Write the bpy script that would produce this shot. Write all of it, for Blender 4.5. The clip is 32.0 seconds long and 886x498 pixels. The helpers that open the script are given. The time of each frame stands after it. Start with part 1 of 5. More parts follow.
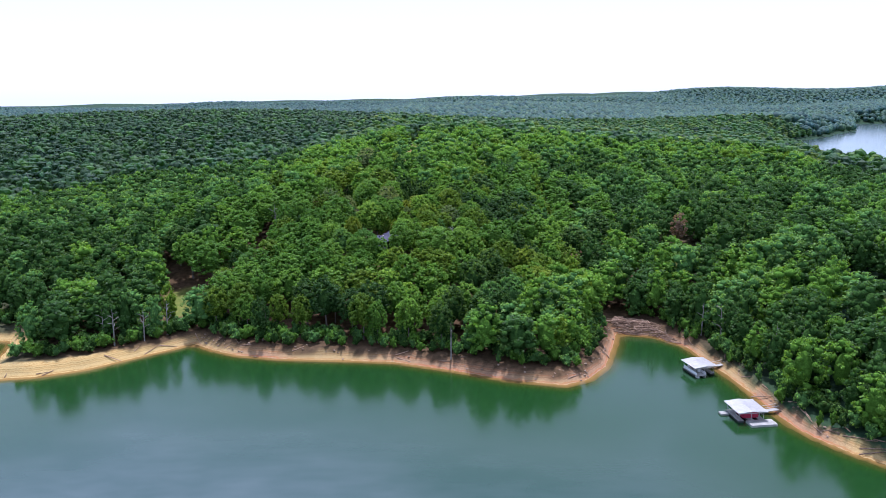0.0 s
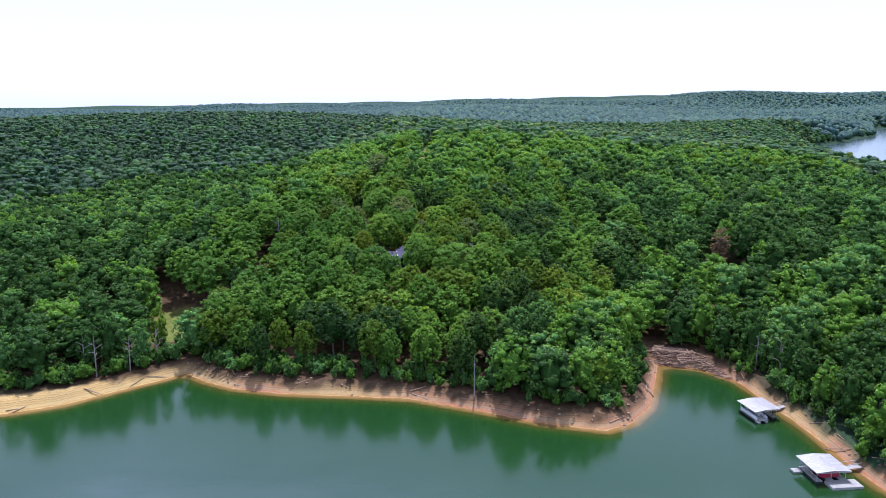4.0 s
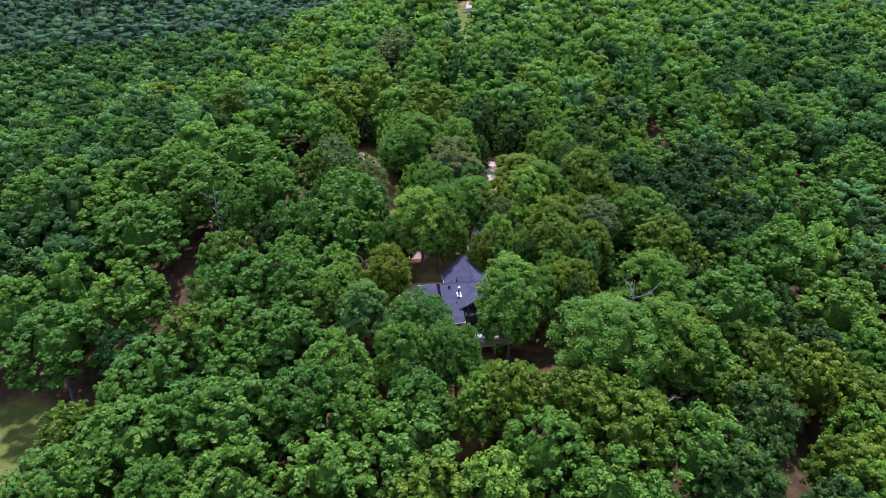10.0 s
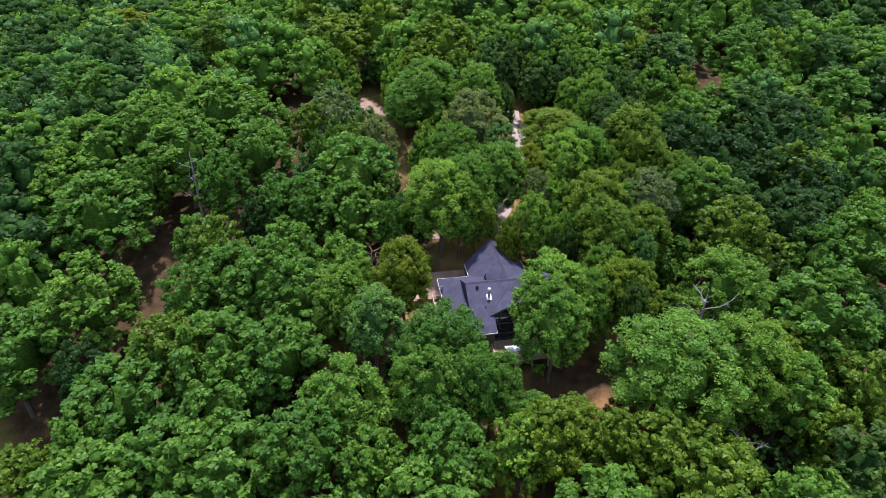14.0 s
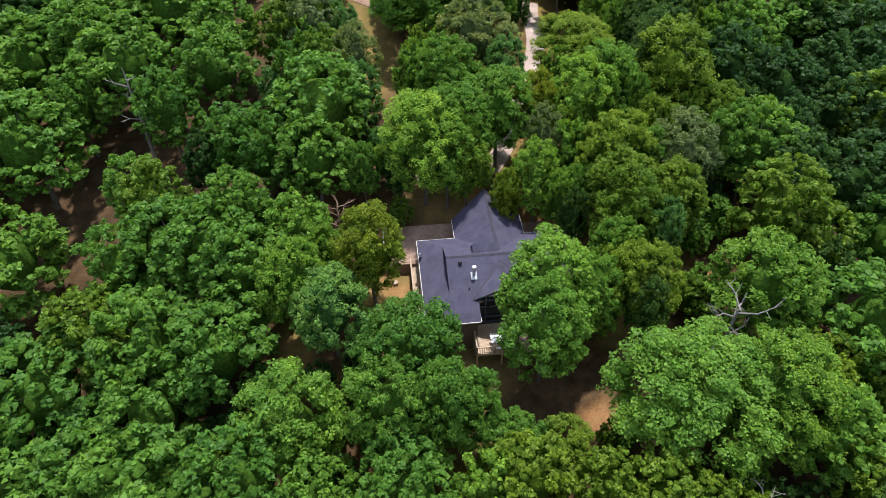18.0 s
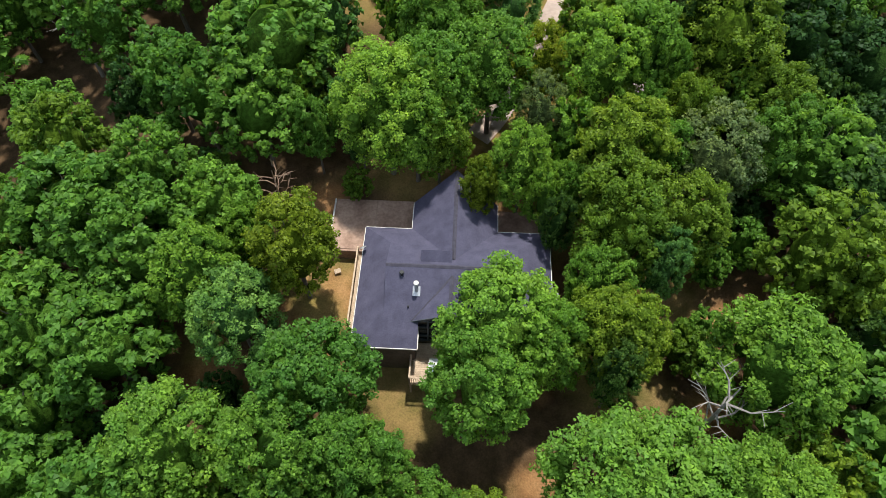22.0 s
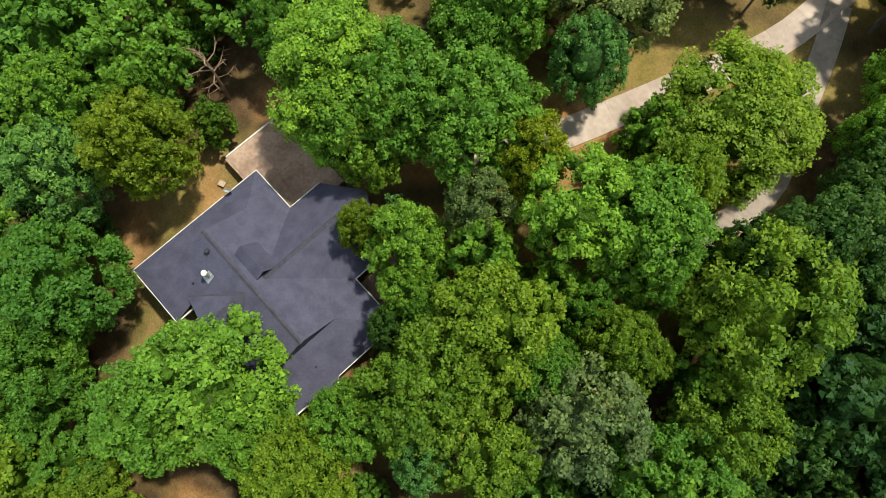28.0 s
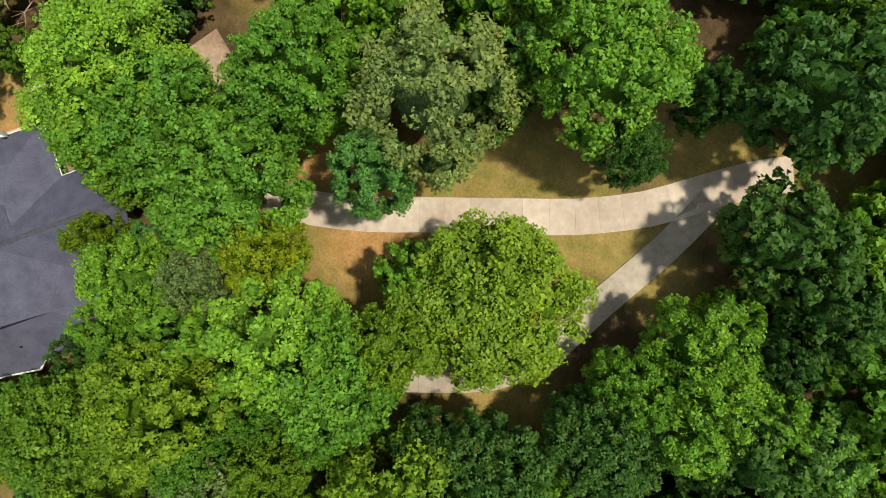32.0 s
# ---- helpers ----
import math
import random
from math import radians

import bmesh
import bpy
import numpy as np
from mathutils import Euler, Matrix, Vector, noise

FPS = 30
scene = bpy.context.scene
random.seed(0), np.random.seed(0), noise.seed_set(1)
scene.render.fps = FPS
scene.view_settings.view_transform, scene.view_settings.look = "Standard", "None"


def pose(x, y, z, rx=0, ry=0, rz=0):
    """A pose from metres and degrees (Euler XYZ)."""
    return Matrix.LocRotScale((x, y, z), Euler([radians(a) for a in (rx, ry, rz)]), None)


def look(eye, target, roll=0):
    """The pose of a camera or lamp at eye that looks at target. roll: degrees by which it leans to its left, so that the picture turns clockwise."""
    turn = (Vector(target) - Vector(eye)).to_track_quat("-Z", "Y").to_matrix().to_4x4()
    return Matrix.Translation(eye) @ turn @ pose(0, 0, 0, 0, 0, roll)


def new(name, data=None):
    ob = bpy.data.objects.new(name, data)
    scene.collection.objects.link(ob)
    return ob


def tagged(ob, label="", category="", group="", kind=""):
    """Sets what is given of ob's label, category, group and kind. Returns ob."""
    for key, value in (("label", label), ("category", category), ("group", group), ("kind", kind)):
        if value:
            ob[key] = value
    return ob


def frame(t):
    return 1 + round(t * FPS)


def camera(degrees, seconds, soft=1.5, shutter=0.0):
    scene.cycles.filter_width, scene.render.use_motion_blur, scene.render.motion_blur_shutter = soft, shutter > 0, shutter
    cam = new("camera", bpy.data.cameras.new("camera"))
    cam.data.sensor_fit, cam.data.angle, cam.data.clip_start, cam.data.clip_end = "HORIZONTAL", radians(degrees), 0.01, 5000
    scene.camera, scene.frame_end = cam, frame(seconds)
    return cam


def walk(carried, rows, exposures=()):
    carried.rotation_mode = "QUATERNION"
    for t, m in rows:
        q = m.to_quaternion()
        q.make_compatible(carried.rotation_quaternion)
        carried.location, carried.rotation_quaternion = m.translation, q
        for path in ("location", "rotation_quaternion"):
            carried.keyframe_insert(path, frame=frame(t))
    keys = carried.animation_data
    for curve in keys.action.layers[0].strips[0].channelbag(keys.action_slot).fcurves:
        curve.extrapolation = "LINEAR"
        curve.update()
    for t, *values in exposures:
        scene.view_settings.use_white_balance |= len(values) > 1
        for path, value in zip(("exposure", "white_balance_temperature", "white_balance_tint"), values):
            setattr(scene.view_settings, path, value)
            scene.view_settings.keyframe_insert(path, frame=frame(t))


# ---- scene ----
cam = camera(66.7, 32.0, soft=0.5)
PATH = [
    (0.0, pose(15.56, -200.66, 60.92, 77.26, 0.43, -0.82)),
    (0.5, pose(15.33, -199.05, 60.90, 77.32, 0.41, -0.87)),
    (1.0, pose(15.09, -197.43, 60.89, 77.37, 0.41, -0.92)),
    (1.5, pose(14.84, -195.73, 60.90, 77.39, 0.36, -0.96)),
    (2.0, pose(14.56, -193.98, 60.90, 77.43, 0.35, -1.01)),
    (2.5, pose(14.25, -192.17, 60.91, 77.44, 0.32, -1.00)),
    (3.0, pose(13.89, -190.34, 60.92, 77.45, 0.29, -0.90)),
    (3.5, pose(13.61, -188.36, 60.84, 77.48, 0.26, -0.75)),
    (4.0, pose(12.66, -181.87, 60.92, 77.50, 0.24, -0.13)),
    (4.1, pose(12.30, -179.14, 60.94, 77.52, 0.22, 0.07)),
    (4.2, pose(11.84, -175.69, 60.97, 77.56, 0.21, 0.28)),
    (4.3, pose(11.34, -171.89, 61.00, 77.59, 0.20, 0.48)),
    (4.4, pose(10.84, -168.09, 61.03, 77.61, 0.19, 0.65)),
    (4.5, pose(10.33, -164.28, 61.06, 77.60, 0.18, 0.75)),
    (4.6, pose(9.83, -160.48, 61.09, 77.51, 0.17, 0.82)),
    (4.7, pose(9.32, -156.68, 61.13, 77.30, 0.17, 0.86)),
    (4.8, pose(8.82, -152.87, 61.16, 76.98, 0.17, 0.90)),
    (4.9, pose(8.32, -149.07, 61.19, 76.58, 0.17, 0.92)),
    (5.0, pose(7.81, -145.27, 61.22, 76.09, 0.17, 0.93)),
    (5.1, pose(7.31, -141.47, 61.25, 75.54, 0.17, 0.92)),
    (5.2, pose(6.80, -137.66, 61.28, 74.94, 0.17, 0.91)),
    (5.3, pose(6.30, -133.86, 61.31, 74.29, 0.17, 0.90)),
    (5.4, pose(5.80, -130.06, 61.34, 73.62, 0.17, 0.87)),
    (5.5, pose(5.29, -126.25, 61.38, 72.92, 0.18, 0.84)),
    (5.6, pose(4.79, -122.45, 61.41, 72.23, 0.18, 0.81)),
    (5.7, pose(4.28, -118.65, 61.44, 71.54, 0.18, 0.77)),
    (5.8, pose(3.78, -114.85, 61.47, 70.88, 0.19, 0.73)),
    (5.9, pose(3.28, -111.04, 61.50, 70.25, 0.19, 0.68)),
    (6.0, pose(2.77, -107.24, 61.53, 69.67, 0.19, 0.64)),
    (6.1, pose(2.27, -103.44, 61.56, 69.15, 0.20, 0.60)),
    (6.2, pose(1.78, -99.75, 61.59, 68.70, 0.20, 0.57)),
    (6.3, pose(1.40, -96.89, 61.62, 68.33, 0.20, 0.53)),
    (6.4, pose(1.15, -94.98, 61.63, 68.06, 0.20, 0.50)),
    (6.5, pose(1.02, -94.01, 61.64, 67.90, 0.20, 0.48)),
    (7.0, pose(0.68, -91.51, 61.73, 67.41, 0.21, 0.40)),
    (7.5, pose(0.33, -89.00, 61.81, 66.93, 0.18, 0.37)),
    (8.0, pose(-0.09, -86.47, 61.85, 66.45, 0.18, 0.28)),
    (8.5, pose(-0.54, -83.98, 61.88, 65.98, 0.13, 0.22)),
    (9.0, pose(-1.00, -81.49, 61.89, 65.48, 0.14, 0.16)),
    (9.5, pose(-1.51, -79.05, 61.92, 64.99, 0.08, 0.10)),
    (10.0, pose(-2.06, -76.67, 61.92, 64.51, 0.09, -0.04)),
    (10.5, pose(-2.64, -74.34, 61.98, 64.00, 0.07, -0.16)),
    (11.0, pose(-3.20, -72.04, 62.10, 63.48, -0.03, -0.26)),
    (11.5, pose(-3.73, -69.77, 62.25, 62.95, -0.01, -0.35)),
    (12.0, pose(-4.21, -67.49, 62.32, 62.42, -0.03, -0.43)),
    (12.5, pose(-4.61, -65.21, 62.34, 61.75, -0.10, -0.50)),
    (13.0, pose(-4.92, -62.90, 62.39, 60.39, -0.15, -0.59)),
    (13.5, pose(-5.22, -60.67, 62.49, 58.77, -0.09, -0.53)),
    (14.0, pose(-5.48, -58.51, 62.56, 57.26, -0.15, -0.39)),
    (14.5, pose(-5.73, -56.34, 62.59, 55.80, -0.31, -0.26)),
    (16.5, pose(-2.87, -47.48, 63.83, 48.99, 0.39, 1.28)),
    (17.0, pose(-2.30, -45.19, 63.50, 47.65, 0.31, 1.32)),
    (17.5, pose(-1.69, -43.00, 63.16, 46.30, 0.09, 1.77)),
    (18.0, pose(-0.99, -40.85, 62.82, 45.01, -0.04, 2.50)),
    (18.5, pose(-0.16, -38.75, 62.50, 43.72, -0.15, 3.23)),
    (19.0, pose(0.77, -36.66, 62.22, 42.41, -0.14, 3.60)),
    (19.5, pose(1.77, -34.49, 62.01, 41.00, -0.14, 4.21)),
    (20.0, pose(2.78, -32.36, 61.80, 39.58, -0.13, 5.09)),
    (20.5, pose(3.77, -30.29, 61.57, 38.19, -0.07, 5.93)),
    (21.0, pose(4.70, -28.21, 61.37, 36.78, -0.10, 7.09)),
    (21.5, pose(5.55, -26.15, 61.24, 35.38, -0.29, 8.58)),
    (22.0, pose(6.44, -24.13, 61.13, 33.99, -0.44, 11.27)),
    (22.5, pose(7.35, -22.13, 60.98, 32.58, -0.60, 14.46)),
    (23.0, pose(8.25, -20.08, 60.88, 31.12, -0.80, 17.63)),
    (23.5, pose(9.12, -17.94, 60.85, 29.62, -1.09, 20.89)),
    (24.0, pose(10.09, -15.69, 60.93, 28.02, -1.33, 24.28)),
    (24.5, pose(11.06, -13.35, 60.95, 26.54, -1.60, 27.80)),
    (26.5, pose(15.42, -1.67, 61.82, 19.55, -0.56, 44.99)),
    (27.0, pose(15.62, 1.08, 61.73, 17.84, -0.80, 48.77)),
    (27.5, pose(15.77, 3.94, 61.70, 16.16, -0.83, 52.33)),
    (28.0, pose(15.72, 6.95, 61.69, 14.32, -0.70, 55.79)),
    (28.5, pose(15.46, 9.93, 61.66, 12.57, -0.69, 59.34)),
    (29.0, pose(15.01, 12.86, 61.59, 10.85, -0.67, 62.86)),
    (29.5, pose(14.39, 15.80, 61.52, 9.20, -0.59, 66.15)),
    (30.0, pose(13.53, 18.73, 61.45, 7.48, -0.56, 68.78)),
    (30.5, pose(12.53, 21.62, 61.41, 5.89, -0.49, 71.34)),
    (31.0, pose(11.31, 24.41, 61.31, 4.29, -0.57, 73.84)),
    (31.5, pose(9.89, 27.18, 61.26, 2.59, -0.52, 76.36)),
    (32.0, pose(8.32, 29.84, 61.15, 0.93, -0.48, 78.82)),
]

walk(cam, PATH, [(0.0, 0.46, 5350, 23), (4.5, 0.44, 5350, 25), (8.0, 0.40, 5250, 29), (10.0, 0.38, 5300, 27), (14.0, 0.38, 5700, 19), (19.0, 0.38, 6150, 10), (24.0, 0.34, 6400, 3), (28.0, 0.28, 6750, -3), (32.0, 0.28, 7050, -6)])

# ---- daylight through thin bright cloud ----
SUN_HIGH, SUN_TURN = radians(71), radians(8)
world = bpy.data.worlds.new("sky")
scene.world = world
world.use_nodes = True
_wn = world.node_tree.nodes
_sky = _wn.new("ShaderNodeTexSky")
_sky.sky_type, _sky.sun_disc = "NISHITA", False
_sky.sun_elevation, _sky.sun_rotation = SUN_HIGH, SUN_TURN
_sky.air_density, _sky.dust_density, _sky.ozone_density = 1.0, 1.0, 1.0
_wn["Background"].inputs["Strength"].default_value = 0.132
# a thin white cloud sheet lies over most of the blue
_veil = _wn.new("ShaderNodeMix")
_veil.data_type = "RGBA"
_veil.inputs[0].default_value = 0.62
_veil.inputs[7].default_value = (6.9, 7.7, 8.9, 1)
world.node_tree.links.new(_sky.outputs[0], _veil.inputs[6])
world.node_tree.links.new(_veil.outputs[2], _wn["Background"].inputs["Color"])
_sun = bpy.data.lights.new("sun", "SUN")
_sun.energy, _sun.angle, _sun.color = 4.7, radians(2.5), (1.0, 0.95, 0.87)
_to = Vector((math.sin(SUN_TURN) * math.cos(SUN_HIGH), math.cos(SUN_TURN) * math.cos(SUN_HIGH), math.sin(SUN_HIGH)))
new("sun", _sun).matrix_world = look(_to * 100, (0, 0, 0))


# ---- materials ----
def nodes_of(name):
    m = bpy.data.materials.new(name)
    m.use_nodes = True
    n, l = m.node_tree.nodes, m.node_tree.links
    return m, n, l, n["Principled BSDF"]


def noise_node(n, l, scale, detail=4.0, rough=0.6, coord="Object", stretch=None):
    tc = n.new("ShaderNodeTexCoord") if coord != "Position" else n.new("ShaderNodeNewGeometry")
    out = tc.outputs[coord]
    if stretch:
        mp = n.new("ShaderNodeMapping")
        mp.inputs["Scale"].default_value = stretch
        l.new(out, mp.inputs["Vector"])
        out = mp.outputs[0]
    t = n.new("ShaderNodeTexNoise")
    t.inputs["Scale"].default_value, t.inputs["Detail"].default_value, t.inputs["Roughness"].default_value = scale, detail, rough
    l.new(out, t.inputs["Vector"])
    return t.outputs["Fac"]


def ramp_node(n, l, fac, stops):
    r = n.new("ShaderNodeValToRGB")
    e = r.color_ramp.elements
    while len(e) < len(stops):
        e.new(0.5)
    for k, (p, c) in zip(e, stops):
        k.position, k.color = p, (*c, 1)
    l.new(fac, r.inputs["Fac"])
    return r.outputs["Color"]


def mix_node(n, l, fac, a, b, kind="MIX"):
    m = n.new("ShaderNodeMix")
    m.data_type, m.blend_type = "RGBA", kind
    for k, v in ((0, fac), (6, a), (7, b)):
        if isinstance(v, (int, float)):
            m.inputs[k].default_value = v
        elif isinstance(v, tuple):
            m.inputs[k].default_value = (*v, 1)
        else:
            l.new(v, m.inputs[k])
    return m.outputs[2]


def bump_node(n, l, height, bsdf, strength, distance):
    b = n.new("ShaderNodeBump")
    b.inputs["Strength"].default_value, b.inputs["Distance"].default_value = strength, distance
    l.new(height, b.inputs["Height"])
    l.new(b.outputs[0], bsdf.inputs["Normal"])


def plain(name, c1, c2, scale=3.0, rough=0.8, bump=0.3, depth=0.02, metal=0.0, fine=8.0, stretch=None, coord="Object", vary=0.0, spec=0.3, grit=0.28):
    """A surface of two colours mixed by coarse and fine noise, with relief."""
    m, n, l, b = nodes_of(name)
    big = noise_node(n, l, scale, coord=coord, stretch=stretch)
    small = noise_node(n, l, scale * fine, coord=coord, stretch=stretch)
    col = ramp_node(n, l, big, [(0.3, c1), (0.7, c2)])
    grain = ramp_node(n, l, small, [(0.3, (1 - grit,) * 3), (0.7, (1 + grit * 0.55,) * 3)])
    col = mix_node(n, l, 1.0, col, grain, "MULTIPLY")
    if vary:
        oi = n.new("ShaderNodeObjectInfo")
        col = mix_node(n, l, 1.0, col, ramp_node(n, l, oi.outputs["Random"], [(0, (1 - vary,) * 3), (1, (1 + vary,) * 3)]), "MULTIPLY")
    l.new(col, b.inputs["Base Color"])
    b.inputs["Roughness"].default_value, b.inputs["Metallic"].default_value = rough, metal
    b.inputs["Specular IOR Level"].default_value = spec
    bump_node(n, l, small, b, bump, depth)
    return m


def foliage(name, c, spread=0.34, thin=0.46):
    """Leaves: colour differs from tree to tree, from clump to clump and from leaf to leaf."""
    m, n, l, b = nodes_of(name)
    oi, ge = n.new("ShaderNodeObjectInfo"), n.new("ShaderNodeNewGeometry")
    lo, hi = tuple(v * (1 - spread) for v in c), tuple(min(1, v * (1 + spread)) for v in c)
    col = ramp_node(n, l, ge.outputs["Random Per Island"], [(0, lo), (0.6, c), (1, (hi[0] * 1.12, hi[1] * 1.05, hi[2]))])
    tree = ramp_node(n, l, oi.outputs["Random"], [(0, (0.78, 0.85, 0.85)), (0.5, (1, 1, 1)), (1, (1.25, 1.12, 0.95))])
    col = mix_node(n, l, 1.0, col, tree, "MULTIPLY")
    patch = noise_node(n, l, 0.55, 3.0, coord="Position")
    stand = noise_node(n, l, 0.03, 3.0, coord="Position")
    col = mix_node(n, l, 1.0, col, ramp_node(n, l, stand, [(0.35, (0.74, 0.82, 0.95)), (0.65, (1.22, 1.12, 0.95))]), "MULTIPLY")
    col = mix_node(n, l, 1.0, col, ramp_node(n, l, patch, [(0.3, (0.8, 0.88, 0.9)), (0.7, (1.22, 1.12, 1.0))]), "MULTIPLY")
    l.new(col, b.inputs["Base Color"])
    b.inputs["Roughness"].default_value = 0.55
    b.inputs["Specular IOR Level"].default_value = 0.22
    tr, mx = n.new("ShaderNodeBsdfTranslucent"), n.new("ShaderNodeMixShader")
    l.new(mix_node(n, l, 1.0, col, (1.3, 1.25, 0.5), "MULTIPLY"), tr.inputs["Color"])
    mx.inputs[0].default_value = thin
    l.new(b.outputs[0], mx.inputs[1])
    l.new(tr.outputs[0], mx.inputs[2])
    l.new(mx.outputs[0], n["Material Output"].inputs["Surface"])
    return m


GREENS = {"mid": (0.119, 0.250, 0.031), "fresh": (0.158, 0.305, 0.037), "olive": (0.134, 0.228, 0.021), "yellowish": (0.150, 0.215, 0.015),
          "bluish": (0.112, 0.245, 0.060), "deep": (0.053, 0.120, 0.025), "greyish": (0.155, 0.215, 0.072)}
LEAF = {k: foliage("leaves_" + k, c) for k, c in GREENS.items()}
# leaf colours with the blue of distance haze mixed into the base colour
HAZE_TINT = {"mid": (0.070, 0.132, 0.120), "deep": (0.055, 0.108, 0.110), "olive": (0.080, 0.136, 0.108), "bluish": (0.066, 0.135, 0.135), "fresh": (0.085, 0.150, 0.115)}
# the middle woods take less than half of that haze
SOFT = {k: tuple(0.58 * a + 0.42 * b for a, b in zip(GREENS[k], HAZE_TINT[k])) for k in HAZE_TINT}
SOFTLEAF = {k: foliage("part_haze_leaves_" + k, c, 0.28, 0.6) for k, c in SOFT.items()}
FARLEAF = {k: foliage("haze_tinted_leaves_" + k, tuple(v * 1.5 for v in c), 0.25, 0.6) for k, c in HAZE_TINT.items()}
# crown cores: leaf colour darkened to paint the shade between leaf clumps
CORE_SHADE = {k: plain("shade_toned_core_" + k, tuple(v * 0.25 for v in c), tuple(v * 0.7 for v in c), 2.6, 0.95, 1.0, 0.2, coord="Position", fine=3.0, spec=0.02) for k, c in GREENS.items()}
# massed woods carry the same painted gap shade, less dark
CORE_SHADE_FAR = {k: plain("wood_shade_toned_core_" + k, tuple(v * 0.45 for v in c), tuple(v * 0.9 for v in c), 1.6, 0.95, 1.0, 0.2, coord="Position", fine=3.0, spec=0.02) for k, c in GREENS.items()}
BARK = plain("bark", (0.09, 0.075, 0.06), (0.2, 0.17, 0.14), 2.0, 0.9, 0.6, 0.03, stretch=(3, 3, 0.5))
DEADWOOD = plain("bleached_deadwood", (0.17, 0.15, 0.13), (0.33, 0.30, 0.265), 3.0, 0.85, 0.4, 0.02, stretch=(3, 3, 0.5))
DRIFT = plain("driftwood", (0.15, 0.088, 0.055), (0.35, 0.235, 0.16), 2.0, 0.9, 0.4, 0.02, vary=0.35)
SHINGLE = plain("charcoal_shingles", (0.050, 0.047, 0.076), (0.082, 0.076, 0.118), 0.9, 0.85, 0.5, 0.012, fine=14.0)
RIDGECAP = plain("ridge_shingles", (0.04, 0.036, 0.05), (0.065, 0.06, 0.08), 3.0, 0.85, 0.4, 0.01)
TRIM = plain("white_trim", (0.55, 0.5, 0.45), (0.72, 0.68, 0.62), 2.0, 0.6, 0.1, 0.004)
SIDING = plain("brown_siding", (0.10, 0.072, 0.055), (0.16, 0.12, 0.09), 1.2, 0.75, 0.3, 0.01)
DARKFRAME = plain("dark_window_frame", (0.05, 0.055, 0.065), (0.09, 0.1, 0.11), 2.0, 0.5, 0.1, 0.004)
DECKWOOD = plain("tan_deck_boards", (0.40, 0.29, 0.20), (0.55, 0.42, 0.30), 1.5, 0.8, 0.3, 0.006, vary=0.12)
CONCRETE = plain("worn_concrete", (0.36, 0.265, 0.222), (0.49, 0.385, 0.328), 0.3, 0.85, 0.2, 0.006, coord="Position", vary=0.07, grit=0.1)
PATIOMAT = plain("stained_concrete", (0.19, 0.11, 0.078), (0.42, 0.285, 0.215), 0.5, 0.85, 0.25, 0.008, coord="Position", grit=0.16)
SPURMAT = plain("darker_concrete", (0.25, 0.19, 0.16), (0.39, 0.315, 0.265), 0.35, 0.85, 0.2, 0.006, coord="Position", vary=0.07, grit=0.12)
METALROOF = plain("pale_metal_roof", (0.34, 0.325, 0.31), (0.44, 0.42, 0.40), 0.6, 0.45, 0.1, 0.004, metal=0.2)
GALV = plain("galvanised_steel", (0.4, 0.4, 0.41), (0.6, 0.6, 0.6), 3.0, 0.4, 0.1, 0.003, metal=0.7)
REDPAINT = plain("red_painted_panel", (0.35, 0.02, 0.05), (0.48, 0.04, 0.08), 2.0, 0.55, 0.1, 0.004)
DOCKDECK = plain("grey_dock_boards", (0.24, 0.225, 0.205), (0.36, 0.34, 0.31), 1.5, 0.8, 0.3, 0.006, vary=0.1)
WHITE = plain("white_paint", (0.7, 0.7, 0.7), (0.82, 0.82, 0.82), 2.0, 0.5, 0.05, 0.003)
BLACK = plain("black_rubber", (0.015, 0.015, 0.016), (0.03, 0.03, 0.03), 2.0, 0.6, 0.1, 0.003)
STONE = plain("sandstone", (0.16, 0.11, 0.075), (0.28, 0.20, 0.14), 0.8, 0.9, 0.5, 0.04, coord="Position", vary=0.2)


def glass():
    m, n, l, b = nodes_of("window_glass")
    b.inputs["Base Color"].default_value = (0.02, 0.025, 0.03, 1)
    b.inputs["Roughness"].default_value, b.inputs["Metallic"].default_value = 0.04, 0.0
    b.inputs["Specular IOR Level"].default_value = 0.8
    return m


GLASS = glass()


